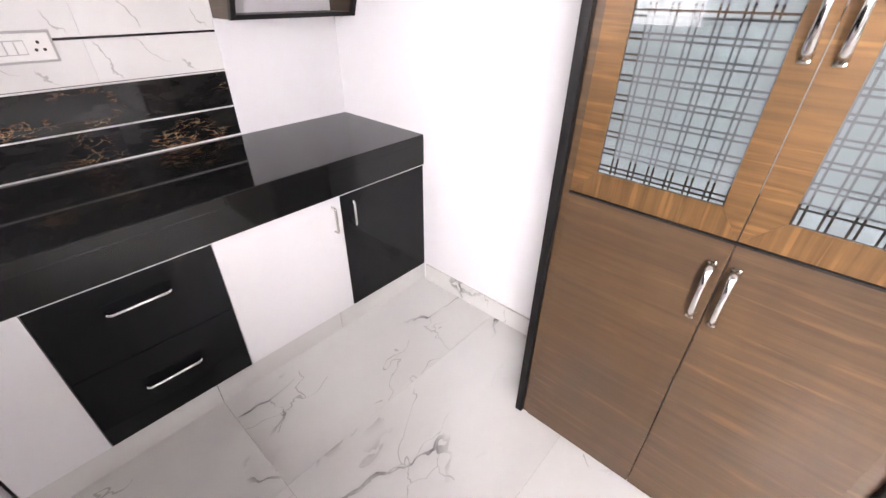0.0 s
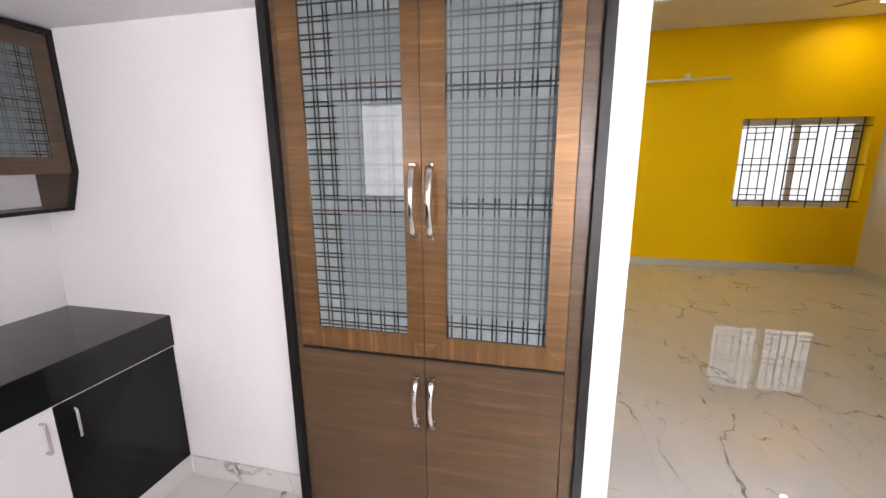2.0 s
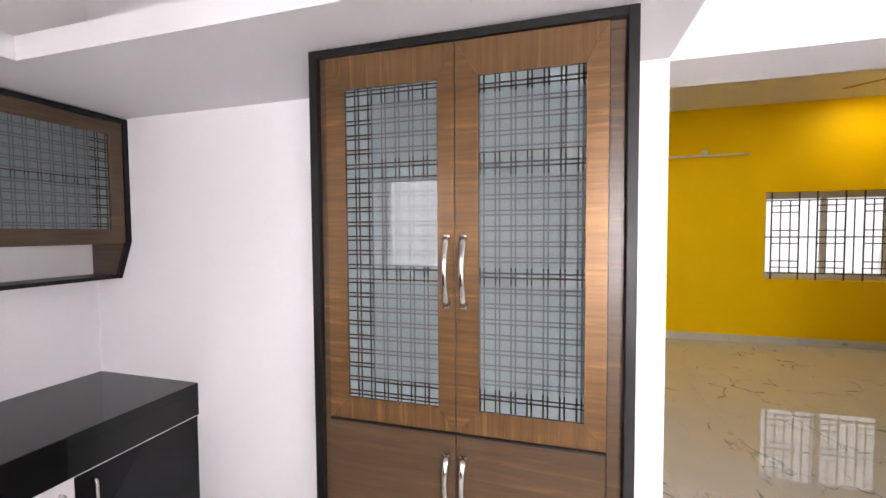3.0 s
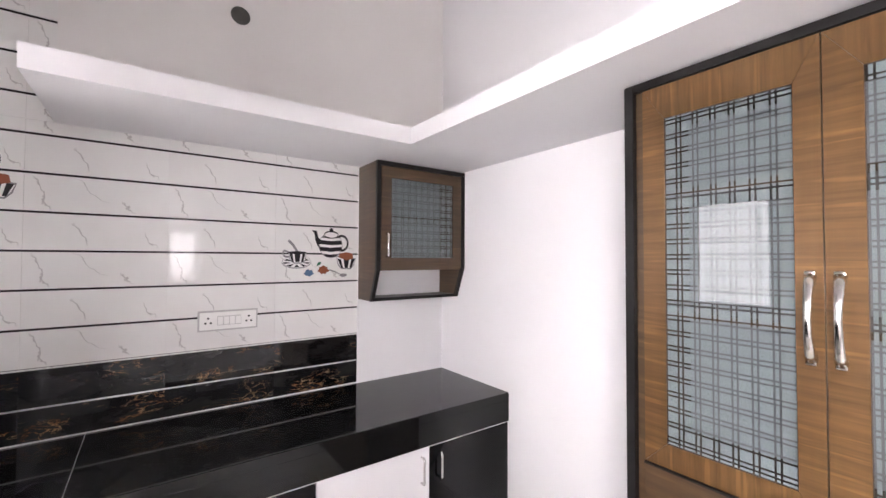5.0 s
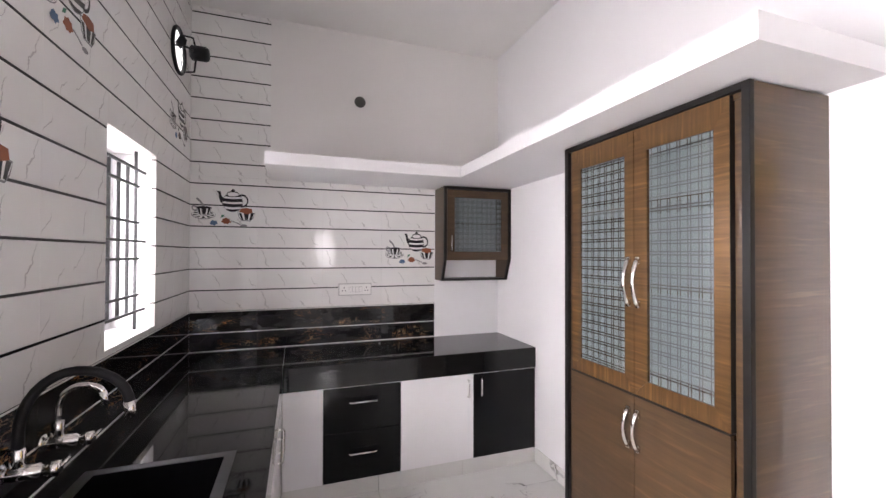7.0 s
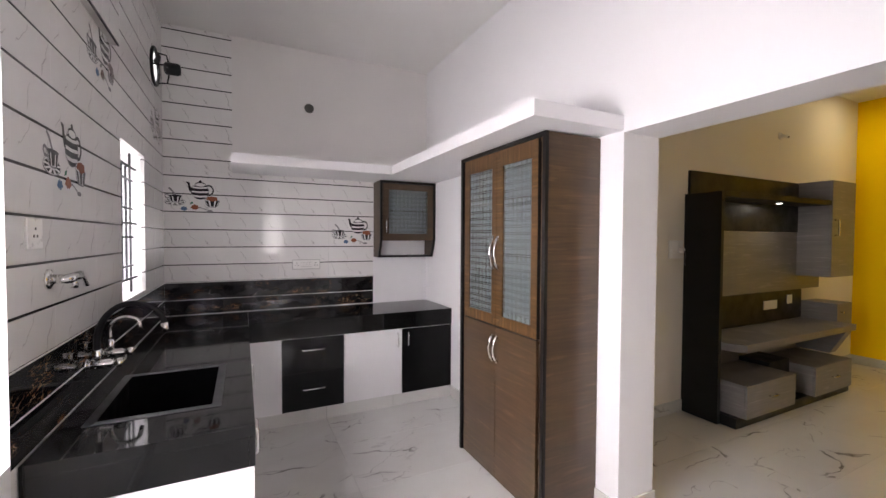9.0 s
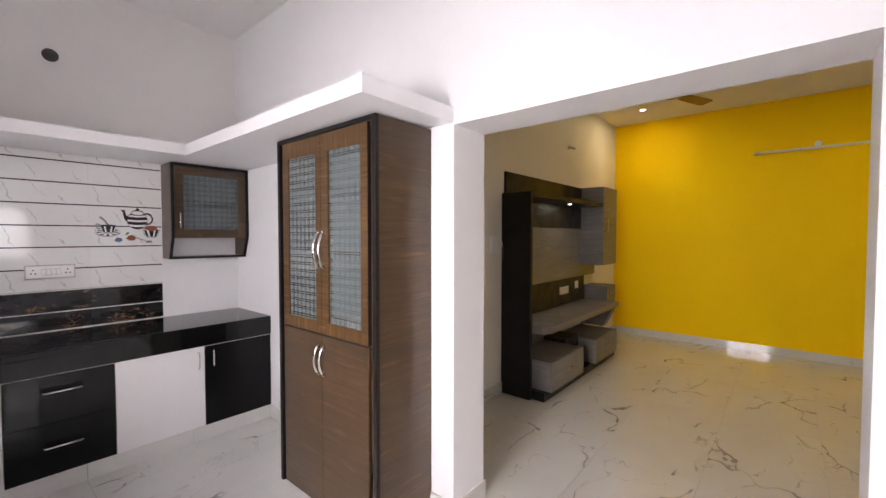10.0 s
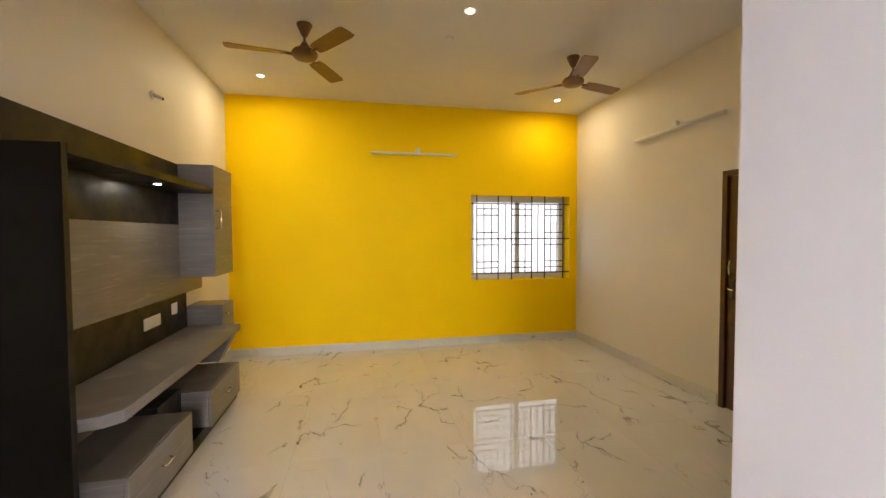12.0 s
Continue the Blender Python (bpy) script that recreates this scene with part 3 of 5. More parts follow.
door = thing("door_1", (XR, 3.95, 0), "dark red-brown wooden door closed in its frame", "door")
door["kind"] = "structure"
jamb = box(XR - 0.012, XR + 0.10, DOOR_Y1 - 0.05, DOOR_Y1, 0, DOOR_Z, 0.004)
box(XR - 0.012, XR + 0.10, DOOR_Y0, DOOR_Y0 + 0.075, 0, DOOR_Z, 0.004, jamb)
box(XR - 0.012, XR + 0.10, DOOR_Y0 + 0.075, DOOR_Y1 - 0.05, DOOR_Z - 0.05, DOOR_Z, 0.004, jamb)
part("door_frame", jamb, DOOR_WOOD, door)
leaf = part("door_leaf", box(XR + 0.012, XR + 0.05, DOOR_Y0 + 0.078, DOOR_Y1 - 0.053, 0.006, DOOR_Z - 0.053, 0.003), DOOR_WOOD, door)
for pz0, pz1 in ((0.18, 0.86), (1.12, 1.86)):
    part("door_panel", box(XR + 0.004, XR + 0.013, DOOR_Y0 + 0.20, DOOR_Y1 - 0.20, pz0, pz1, 0.008), DOOR_WOOD, leaf)
part("door_handle", rod([(XR + 0.03, 4.335, 1.31), (XR - 0.02, 4.335, 1.30), (XR - 0.028, 4.335, 1.25), (XR - 0.02, 4.335, 1.19), (XR + 0.03, 4.335, 1.18)], 0.008), CHROME, leaf, "chrome pull handle")
lock = part("lock_plate", box(XR + 0.002, XR + 0.013, 4.315, 4.355, 0.97, 1.14, 0.005), STEEL, leaf)
part("lever", rod([(XR + 0.006, 4.335, 1.06), (XR - 0.03, 4.335, 1.06), (XR - 0.034, 4.28, 1.055)], 0.008), CHROME, leaf)

# ---- kitchen ----
def bar_handle(parent, a, b, out, r=0.0055):
    """A slim chrome bar between two points, standing off along out."""
    a, b, o = Vector(a), Vector(b), Vector(out)
    d = (b - a).normalized()
    pts = [a, a + o * 0.8, a + o + d * 0.008, b + o - d * 0.008, b + o * 0.8, b]
    return part("handle", rod(pts, r, 8), CHROME, parent, "chrome bar handle")


def arch_handle(parent, x, y, z0, z1):
    """A bowed chrome handle with broad flattened feet."""
    pts, rad = [], []
    for k in range(13):
        s = k / 12
        pts.append((x, y - 0.006 - 0.028 * math.sin(math.pi * s) ** 0.7, z0 + (z1 - z0) * s))
        rad.append(0.0115 - 0.004 * math.sin(math.pi * s))
    h = part("handle", rod(pts, 0.008, 10, None, False, rad), CHROME, parent, "bowed chrome handle")
    for z in (z0 + 0.004, z1 - 0.004):
        part("foot", box(x - 0.010, x + 0.010, y - 0.012, y, z - 0.016, z + 0.016, 0.004), CHROME, h)
    return h


CAB0, CAB1 = 0.107, 0.710


def back_unit(y0, y1, kind, label):
    """A base unit along the back wall; its front looks to +x."""
    unit = thing("base_cabinet", (-0.40, (y0 + y1) / 2, 0.0), label, "cabinet", "base cabinets")
    part("body", box(XB + 0.005, -0.110, y0 + 0.002, y1 - 0.002, CAB0, CAB1), WHITE_LAM, unit)
    front = BLACK if "black" in kind else WHITE_LAM
    if "drawers" in kind:
        for z0, z1, hz in ((CAB0, 0.418, 0.285), (0.421, CAB1, 0.615)):
            d = part("drawer_front", box(-0.108, -0.090, y0 + 0.0015, y1 - 0.0015, z0, z1, 0.0012), front, unit)
            yc = (y0 + y1) / 2
            part("handle_recess", box(-0.0905, -0.0885, yc - 0.098, yc + 0.098, hz - 0.014, hz + 0.026, 0.0008), SINK, d)
            bar_handle(d, (-0.089, yc - 0.088, hz), (-0.089, yc + 0.088, hz), (0.020, 0, -0.006))
    else:
        d = part("door", box(-0.108, -0.090, y0 + 0.0015, y1 - 0.0015, CAB0, CAB1, 0.0012), front, unit)
        if kind != "white blank":
            hy = y1 - 0.045 if kind == "white" else y0 + 0.055
            bar_handle(d, (-0.090, hy, 0.552), (-0.090, hy, 0.670), (0.026, 0, 0))
    return unit


back_unit(0.004, 0.245, "white blank", "glossy white narrow base cabinet in the kitchen corner")
back_unit(0.245, 0.750, "black drawers", "glossy black two-drawer base cabinet under the counter")
back_unit(0.750, 1.286, "white", "glossy white base cabinet with a chrome handle")
back_unit(1.286, 1.797, "black", "glossy black base cabinet beside the wall")


def window_unit(x0, x1, hx, label, front, body_top=CAB1):
    unit = thing("base_cabinet", ((x0 + x1) / 2, -0.3, 0.0), label, "cabinet", "base cabinets")
    part("body", box(x0 + 0.002, x1 - 0.002, YW + 0.01, -0.020, CAB0, body_top), WHITE_LAM, unit)
    d = part("door", box(x0 + 0.0015, x1 - 0.0015, -0.018, 0.0, CAB0, CAB1, 0.0012), front, unit)
    bar_handle(d, (hx, 0.0, 0.54), (hx, 0.0, 0.66), (0, 0.026, 0))
    return unit


window_unit(-0.085, 0.385, 0.33, "glossy white base cabinet beside the corner", WHITE_LAM)
window_unit(0.385, 0.855, 0.44, "glossy white base cabinet under the window", WHITE_LAM)
window_unit(0.855, 1.325, 1.27, "glossy white base cabinet under the sink", WHITE_LAM, 0.595)
window_unit(1.325, 1.798, 1.38, "glossy white base cabinet at the counter's end", WHITE_LAM, 0.595)
fixed("trim_end_panel", box(1.800, 1.818, YW + 0.002, 0.0, 0.0, 0.711, 0.001), WHITE_LAM, "white end panel of the kitchen counter", "panel")
for a, b in ((0.0, 0.60), (0.602, 1.20), (1.202, 1.797)):
    fixed("baseboard", box(-0.120, -0.092, a, b, 0.001, 0.105, 0.0012), SKIRT, "marble plinth under the base cabinets", "baseboard")
fixed("baseboard", box(-0.085, 1.799, -0.03, -0.002, 0.001, 0.105, 0.0012), SKIRT, "marble plinth under the window counter", "baseboard")

# worktops
TOP = 0.864
bw = thing("worktop", (-0.40, 0.90, TOP), "polished black granite worktop with a deep front edge", "worktop")
part("slab", prism([(XB - BED + 0.013, 0.824), (-0.084, 0.824), (-0.084, TOP - 0.003), (-0.087, TOP), (XB - BED + 0.013, TOP)], "y", 0.0045, 1.798), GRANITE, bw)
part("front_edge", box(-0.106, -0.0838, 0.0045, 1.798, 0.713, 0.8236, 0.0012), GRANITE, bw)
SX0, SX1, SY0, SY1 = 0.985, 1.570, -0.545, -0.128
wt = thing("worktop", (0.55, -0.32, TOP), "polished black granite worktop with a cut-out for the sink", "worktop")
gx, gyy = (XB - BED + 0.013, SX0, SX1, 1.822), (YW + 0.001, SY0, SY1, 0.003)
top = bmesh.new()
vs = [[[top.verts.new((x, y, z)) for y in gyy] for x in gx] for z in (0.824, TOP)]
for i in range(3):
    for j in range(3):
        if (i, j) == (1, 1):
            continue
        for k in (0, 1):
            top.faces.new((vs[k][i][j], vs[k][i + 1][j], vs[k][i + 1][j + 1], vs[k][i][j + 1]))
ring_out = [(0, 0), (1, 0), (2, 0), (3, 0), (3, 1), (3, 2), (3, 3), (2, 3), (1, 3), (0, 3), (0, 2), (0, 1)]
for loop in (ring_out, [(1, 1), (2, 1), (2, 2), (1, 2)]):
    for (i, j), (p, q) in zip(loop, loop[1:] + loop[:1]):
        top.faces.new((vs[0][i][j], vs[0][p][q], vs[1][p][q], vs[1][i][j]))
part("slab", top, GRANITE, wt)
part("front_edge", box(-0.083, 1.822, -0.017, 0.003, 0.713, 0.8235, 0.0015), GRANITE, wt)
part("end_edge", box(1.802, 1.822, YW + 0.001, -0.0175, 0.713, 0.8235, 0.0015), GRANITE, wt)
solid("joint_strip", box(XB - BED + 0.013, -0.086, 0.0032, 0.0043, 0.83, TOP + 0.0005), LINE, "pale joint between the two granite worktops", "trim", "structure")
solid("joint_strip", box(-0.0900, -0.0835, 0.006, 1.797, 0.7105, 0.7128), LINE, "thin pale joint under the worktop edge", "trim", "structure")

# sink
sink = thing("kitchen_sink", (1.28, -0.34, 0.60), "black undermounted sink bowl with a dark steel rim", "sink")
bowl = bmesh.new()
for x0, x1, y0, y1, z0, z1 in ((SX0, SX0 + 0.008, SY0, SY1, 0.62, TOP - 0.002), (SX1 - 0.008, SX1, SY0, SY1, 0.62, TOP - 0.002), (SX0, SX1, SY0, SY0 + 0.008, 0.62, TOP - 0.002), (SX0, SX1, SY1 - 0.008, SY1, 0.62, TOP - 0.002), (SX0, SX1, SY0, SY1, 0.60, 0.62)):
    box(x0, x1, y0, y1, z0, z1, 0, bowl)
part("bowl", bowl, SINK, sink)
rim = box(SX0 - 0.012, SX1 + 0.012, SY0 - 0.012, SY0 + 0.022, TOP, TOP + 0.003, 0.001)
box(SX0 - 0.012, SX1 + 0.012, SY1 - 0.022, SY1 + 0.012, TOP, TOP + 0.003, 0.001, rim)
box(SX0 - 0.012, SX0 + 0.022, SY0 + 0.022, SY1 - 0.022, TOP, TOP + 0.003, 0.001, rim)
box(SX1 - 0.022, SX1 + 0.012, SY0 + 0.022, SY1 - 0.022, TOP, TOP + 0.003, 0.001, rim)
part("rim", rim, STEEL, sink, "dark steel rim")
part("drain", lathe([(0.0, 0), (0.045, 0), (0.045, 0.004), (0.03, 0.006), (0.0, 0.006)], (1.28, -0.34, 0.62)), STEEL, sink)


def arc(x, y0, z0, y1, z1, top, n=16):
    """An upright that bows over from (y0, z0) to (y1, z1), reaching the height top."""
    pts = [(x, y0, z0), (x, y0, z0 + 0.02)]
    for k in range(n + 1):
        a = math.pi * (1 - k / n)
        base = z0 + 0.04 if k < n / 2 else z1
        pts.append((x, (y0 + y1) / 2 + (y1 - y0) / 2 * math.cos(a), base + (top - base) * math.sin(a)))
    return pts


def tap(x, y_tip, z_tip, z_top, neck_material, r, label):
    t = thing("sink_tap", (x, YW, 1.0), label, "tap")
    part("wall_flange", lathe([(0.0, 0), (0.028, 0), (0.026, 0.008), (0.016, 0.014), (0.0, 0.014)], (x, YW + 0.0, 1.0), "Y"), CHROME, t)
    part("body", lathe([(0.0, 0), (0.016, 0), (0.019, 0.02), (0.019, 0.075), (0.014, 0.08), (0.014, 0.092), (0.02, 0.095), (0.02, 0.118), (0.0, 0.12)], (x, YW + 0.010, 1.0), "Y"), CHROME, t)
    part("collar", lathe([(0.0, 0), (0.014, 0), (0.016, 0.004), (0.016, 0.045), (0.012, 0.05), (0.0, 0.05)], (x, YW + 0.040, 1.015)), CHROME, t)
    pts = arc(x, YW + 0.040, 1.06, y_tip, z_tip + 0.03, z_top)
    part("neck", rod(pts, r, 12), neck_material, t)
    a, b = Vector(pts[-2]), Vector(pts[-1])
    d = (b - a).normalized()
    part("spout", rod([b - d * 0.005, b + d * 0.038], r * 1.12, 12), CHROME, t)
    part("lever", rod([(x, YW + 0.125, 1.0), (x - 0.03, YW + 0.135, 1.012)], 0.005, 8), CHROME, t)
    return t


tap(1.235, -0.355, 1.125, 1.255, RUBBER, 0.0128, "wall tap with a black flexible swan neck")
tap(1.045, -0.485, 1.105, 1.165, CHROME, 0.009, "chrome wall tap with a bent spout")
mixer = thing("wall_valve", (1.50, YW, 1.40), "chrome wall-mounted valve with a side lever", "tap")
part("flange", lathe([(0.0, 0), (0.036, 0), (0.034, 0.006), (0.02, 0.012), (0.0, 0.012)], (1.585, YW, 1.40), "Y"), CHROME, mixer)
part("body", rod([(1.585, YW + 0.01, 1.40), (1.585, YW + 0.05, 1.40), (1.575, YW + 0.055, 1.40), (1.485, YW + 0.055, 1.405)], 0.017, 12), CHROME, mixer)
part("outlet", rod([(1.535, YW + 0.055, 1.40), (1.535, YW + 0.055, 1.362)], 0.012, 10), CHROME, mixer)
part("lever", rod([(1.49, YW + 0.055, 1.405), (1.462, YW + 0.06, 1.402), (1.455, YW + 0.07, 1.36)], 0.007, 8), CHROME, mixer)


def socket_x(x0, x1, z0, z1, name="wall_socket"):
    s = thing(name, ((x0 + x1) / 2, YW, z0), "white plastic socket plate on the tiled wall", "socket")
    p = part("plate", box(x0, x1, YW, YW + 0.009, z0, z1, 0.003), PLASTIC, s)
    xm, zm = (x0 + x1) / 2, (z0 + z1) / 2
    for dx, dz in ((0.0, 0.016), (-0.012, -0.008), (0.012, -0.008)):
        part("pin_hole", lathe([(0.0, 0), (0.0045, 0), (0.0045, 0.001), (0.0, 0.001)], (xm + dx, YW + 0.009, zm + dz), "Y", 12), HOLE, p)


socket_x(1.645, 1.752, 1.508, 1.605)

board = thing("switch_board", (XB - 0.016, 0.522, 1.21), "white switch and socket board on the tiled wall", "switch")
TX = XB - BED + 0.014
part("frame", box(TX, TX + 0.0075, 0.392, 0.654, 1.238, 1.336, 0.003), SHADE_PLASTIC, board, "pale grey frame")
plate = part("plate", box(TX + 0.0076, TX + 0.0125, 0.400, 0.646, 1.246, 1.328, 0.002), PLASTIC, board)
for k in range(4):
    y = 0.475 + 0.026 * k
    # grey pad whose rim stands in for the shade round the switch
    part("switch_gap", box(TX + 0.0125, TX + 0.0129, y - 0.0012, y + 0.0242, 1.265, 1.309), SHADE_PLASTIC, plate)
    part("switch", box(TX + 0.0128, TX + 0.0165, y + 0.0006, y + 0.0224, 1.268, 1.306, 0.0012), PLASTIC, plate)
for yc in (0.435, 0.612):
    for dy, dz in ((0.0, 0.014), (-0.011, -0.009), (0.011, -0.009)):
        part("pin_hole", lathe([(0.0, 0), (0.0048, 0), (0.0048, 0.0012), (0.0, 0.0012)], (TX + 0.0125, yc + dy, 1.287 + dz), "X", 12), HOLE, plate)

# round pipe hole high in the back wall, its shade painted on a disc
fixed("pipe_hole", lathe([(0.0, 0), (0.045, 0), (0.045, 0.002), (0.0, 0.002)], (XB, 0.554, 2.80), "X", 20), BORE, "flat dark disc for the shaded pipe hole in the white wall", "hole")

# exhaust fan in its round opening
fan = thing("exhaust_fan", (-0.33, YW, 2.70), "dark exhaust fan mounted in a round wall opening", "fan")
FX, FZ = -0.345, 2.845
# glowing disc added for the daylight; the wall behind it is closed
part("duct_light", lathe([(0.0, 0), (0.125, 0), (0.125, 0.001), (0.0, 0.001)], (FX, YW + 0.002, FZ), "Y", 40), DUCT_GLOW, fan, "glowing disc that stands in for daylight behind the fan")
ring = rod([(FX + 0.135 * math.cos(a * math.pi / 20), YW + 0.012, FZ + 0.135 * math.sin(a * math.pi / 20)) for a in range(40)], 0.012, 8, None, True)
part("ring", ring, RUBBER, fan)
for k in range(3):
    a = radians(90 + 120 * k + 20)
    c, s_ = math.cos(a), math.sin(a)
    part("bracket", rod([(FX + 0.13 * c, YW + 0.015, FZ + 0.13 * s_), (FX + 0.12 * c, YW + 0.08, FZ + 0.12 * s_), (FX + 0.04 * c, YW + 0.10, FZ + 0.04 * s_)], 0.006, 8), RUBBER, fan)
part("motor", lathe([(0.0, 0.0), (0.03, 0.0), (0.046, 0.012), (0.046, 0.09), (0.036, 0.108), (0.0, 0.11)], (FX, YW + 0.07, FZ), "Y", 24), RUBBER, fan)
for k in range(4):
    a = radians(90 * k + 15)
    bl = bmesh.new()
    c, s_ = math.cos(a), math.sin(a)
    quad = []
    for r, w, d in ((0.03, 0.014, 0.004), (0.112, 0.030, 0.011)):
        for sgn in (-1, 1):
            quad.append(((FX + r * c - sgn * w * s_), YW + 0.030 + sgn * d, FZ + r * s_ + sgn * w * c))
    lo = [bl.verts.new(q) for q in quad]
    hi = [bl.verts.new((q[0], q[1] + 0.002, q[2])) for q in quad]
    for f in ((0, 1, 3, 2),):
        bl.faces.new([lo[i] for i in f])
        bl.faces.new([hi[i] for i in f][::-1])
    for i, j in ((0, 1), (1, 3), (3, 2), (2, 0)):
        bl.faces.new((lo[i], lo[j], hi[j], hi[i]))
    part("blade", bl, RUBBER, fan)


# wall cabinet
def etched_pane(door, u0, u1, z0, z1, u_first, z_first, place):
    """A clear pane with frosting between paired clear lines; place maps (u, depth) to (x, y)."""
    pitch, gap, t = 0.0432, 0.0118, 0.0046

    def slab(bm, a, b, d0, d1, c, d):
        p, q = place(a, d0), place(b, d1)
        return box(min(p[0], q[0]), max(p[0], q[0]), min(p[1], q[1]), max(p[1], q[1]), c, d, 0, bm)

    def spans(lo, hi, first, step):
        """The frosted stretches between the clear lines."""
        out, a, k = [], lo, 0
        while True:
            for off in (0, gap):
                c = first + pitch * k + off
                if min(c, hi) - a > 0.0008:
                    out.append((a, min(c, hi)))
                a = max(a, c + t)
                if c >= hi:
                    return out
            k += 1
    pane = part("glass", slab(None, u0, u1, 0.0, 0.004, z0, z1), CLEAR, door, "etched glass with a clear plaid of lines")
    pane.visible_shadow = False
    verts, faces = [], []
    for a, b in spans(u0, u1, u0 + u_first, pitch):
        for c, d in spans(z0, z1, z0 + z_first, pitch):
            i = len(verts)
            for dep in (0.0046, 0.0050):
                verts += [(*place(a, dep), c), (*place(b, dep), c), (*place(b, dep), d), (*place(a, dep), d)]
            faces += [tuple(i + k for k in f) for f in ((0, 1, 2, 3), (7, 6, 5, 4), (0, 4, 5, 1), (1, 5, 6, 2), (2, 6, 7, 3), (3, 7, 4, 0))]
    base = root_of(door).location
    data = bpy.data.meshes.new("frosting")
    data.from_pydata([(v[0] - base.x, v[1] - base.y, v[2] - base.z) for v in verts], [], faces)
    data.materials.append(FROST)
    layer = tagged(new("frosting", data), "", "", "", "stuff")
    layer.parent = pane
    layer.visible_shadow = False
    return pane


wc = thing("wall_cabinet", (-0.58, 1.495, 1.352), "small brown wall cabinet with a patterned glass door", "cabinet")
WX0, WX1, WY0, WY1 = XB + 0.001, -0.470, 1.197, 1.797
side = [(WX0, 1.352), (-0.560, 1.352), (WX1 - 0.02, 1.528), (WX1 - 0.02, 2.122), (WX0, 2.122)]
for y0 in (WY0, WY1 - 0.018):
    s = part("side_panel", prism(side, "y", y0, y0 + 0.018), WOOD, wc)
    strip = box(WX1 - 0.022, WX1, y0 - 0.001, y0 + 0.022, 1.528, 2.124, 0.002)
    part("edging", strip, EDGE, s, "black front edging")
    sl = prism([(-0.562, 1.350), (-0.540, 1.350), (WX1, 1.528), (WX1 - 0.02, 1.530)], "y", y0 - 0.001, y0 + 0.020)
    part("edging", sl, EDGE, s)
part("top_panel", box(WX0, WX1, WY0 + 0.022, WY1 - 0.018, 2.100, 2.124, 0.001), EDGE, wc)
part("shelf", box(WX0, WX1 - 0.022, WY0 + 0.018, WY1 - 0.018, 1.522, 1.540), WOOD, wc)
part("bottom_panel", box(WX0, -0.545, WY0 + 0.018, WY1 - 0.018, 1.350, 1.368, 0.001), EDGE, wc)
part("back_panel", box(WX0, WX0 + 0.006, WY0 + 0.018, WY1 - 0.018, 1.541, 2.099), LINER, wc)
DY0, DY1, DZ0, DZ1 = WY0 + 0.026, WY1 - 0.026, 1.531, 2.096
fw = 0.062
wdoor = part("door", hoop(DY0, DY1, DZ0, DZ1, fw, fw, fw, fw, 0.002, 0.018, lambda u, dep: (WX1 - dep, u)), WOOD, wc)
etched_pane(wdoor, DY0 + fw, DY1 - fw, DZ0 + fw, DZ1 - fw, 0.024, 0.010, lambda u, dep: (WX1 - 0.008 - dep, u))
part("inner_shelf", box(WX0 + 0.006, WX1 - 0.045, WY0 + 0.018, WY1 - 0.018, 1.812, 1.830), WOOD, wc)
bar_handle(wdoor, (WX1 - 0.002, DY0 + 0.030, 1.600), (WX1 - 0.002, DY0 + 0.030, 1.725), (0.026, 0, 0))

# tall crockery cupboard
HX0, HX1, HY0, HY1, HZ = 0.821, 1.744, 1.400, 1.797, 2.119
hutch = thing("crockery_cupboard", ((HX0 + HX1) / 2, 1.60, 0.0), "tall brown wooden crockery cupboard with patterned glass doors", "cupboard")
part("side_panel", box(HX0, HX0 + 0.018, HY0 + 0.022, HY1, 0.0, HZ), WOOD, hutch)
part("side_panel", box(HX1 - 0.018, HX1, HY0 + 0.022, HY1, 0.0, HZ), WOOD, hutch)
part("top_panel", box(HX0 + 0.018, HX1 - 0.018, HY0 + 0.022, HY1, HZ - 0.042, HZ), WOOD, hutch)
part("back_panel", box(HX0 + 0.018, HX1 - 0.018, HY1 - 0.008, HY1, 0.02, HZ - 0.042), LINER, hutch, "pale grey back")
part("bottom_panel", box(HX0 + 0.018, HX1 - 0.018, HY0 + 0.022, HY1 - 0.008, 0.0, 0.02), WOOD, hutch)
part("edging", box(HX0 - 0.002, HX0 + 0.026, HY0, HY0 + 0.022, 0.0, HZ + 0.002, 0.002), EDGE, hutch, "black front edging")
part("edging", box(HX1 - 0.024, HX1 + 0.002, HY0, HY0 + 0.022, 0.0, HZ + 0.002, 0.002), EDGE, hutch)
part("edging", box(HX0 + 0.026, HX1 - 0.024, HY0, HY0 + 0.022, HZ - 0.022, HZ + 0.002, 0.002), EDGE, hutch)
part("filler_strip", box(HX0 + 0.026, HX0 + 0.052, HY0 + 0.018, HY0 + 0.036, 0.0, HZ - 0.022, 0.001), WOOD, hutch)
part("filler_strip", box(1.6815, HX1 - 0.024, HY0 + 0.026, HY0 + 0.044, 0.0, HZ - 0.022, 0.001), WOOD, hutch)
for z in (1.418, 1.777):
    part("shelf", box(HX0 + 0.018, HX1 - 0.018, HY0 + 0.05, HY1 - 0.008, z, z + 0.018), WOOD, hutch)
part("shelf", box(HX0 + 0.018, HX1 - 0.018, HY0 + 0.05, HY1 - 0.008, 0.959, 0.978), WOOD, hutch)
# door's dark edge; running deeper, it also paints the gap's shade
part("edge_band", box(1.6783, 1.6800, HY0 + 0.007, HY0 + 0.060, 0.996, 2.093), EDGE, hutch, "dark strip for the glass door's edge and the shaded gap beside it")
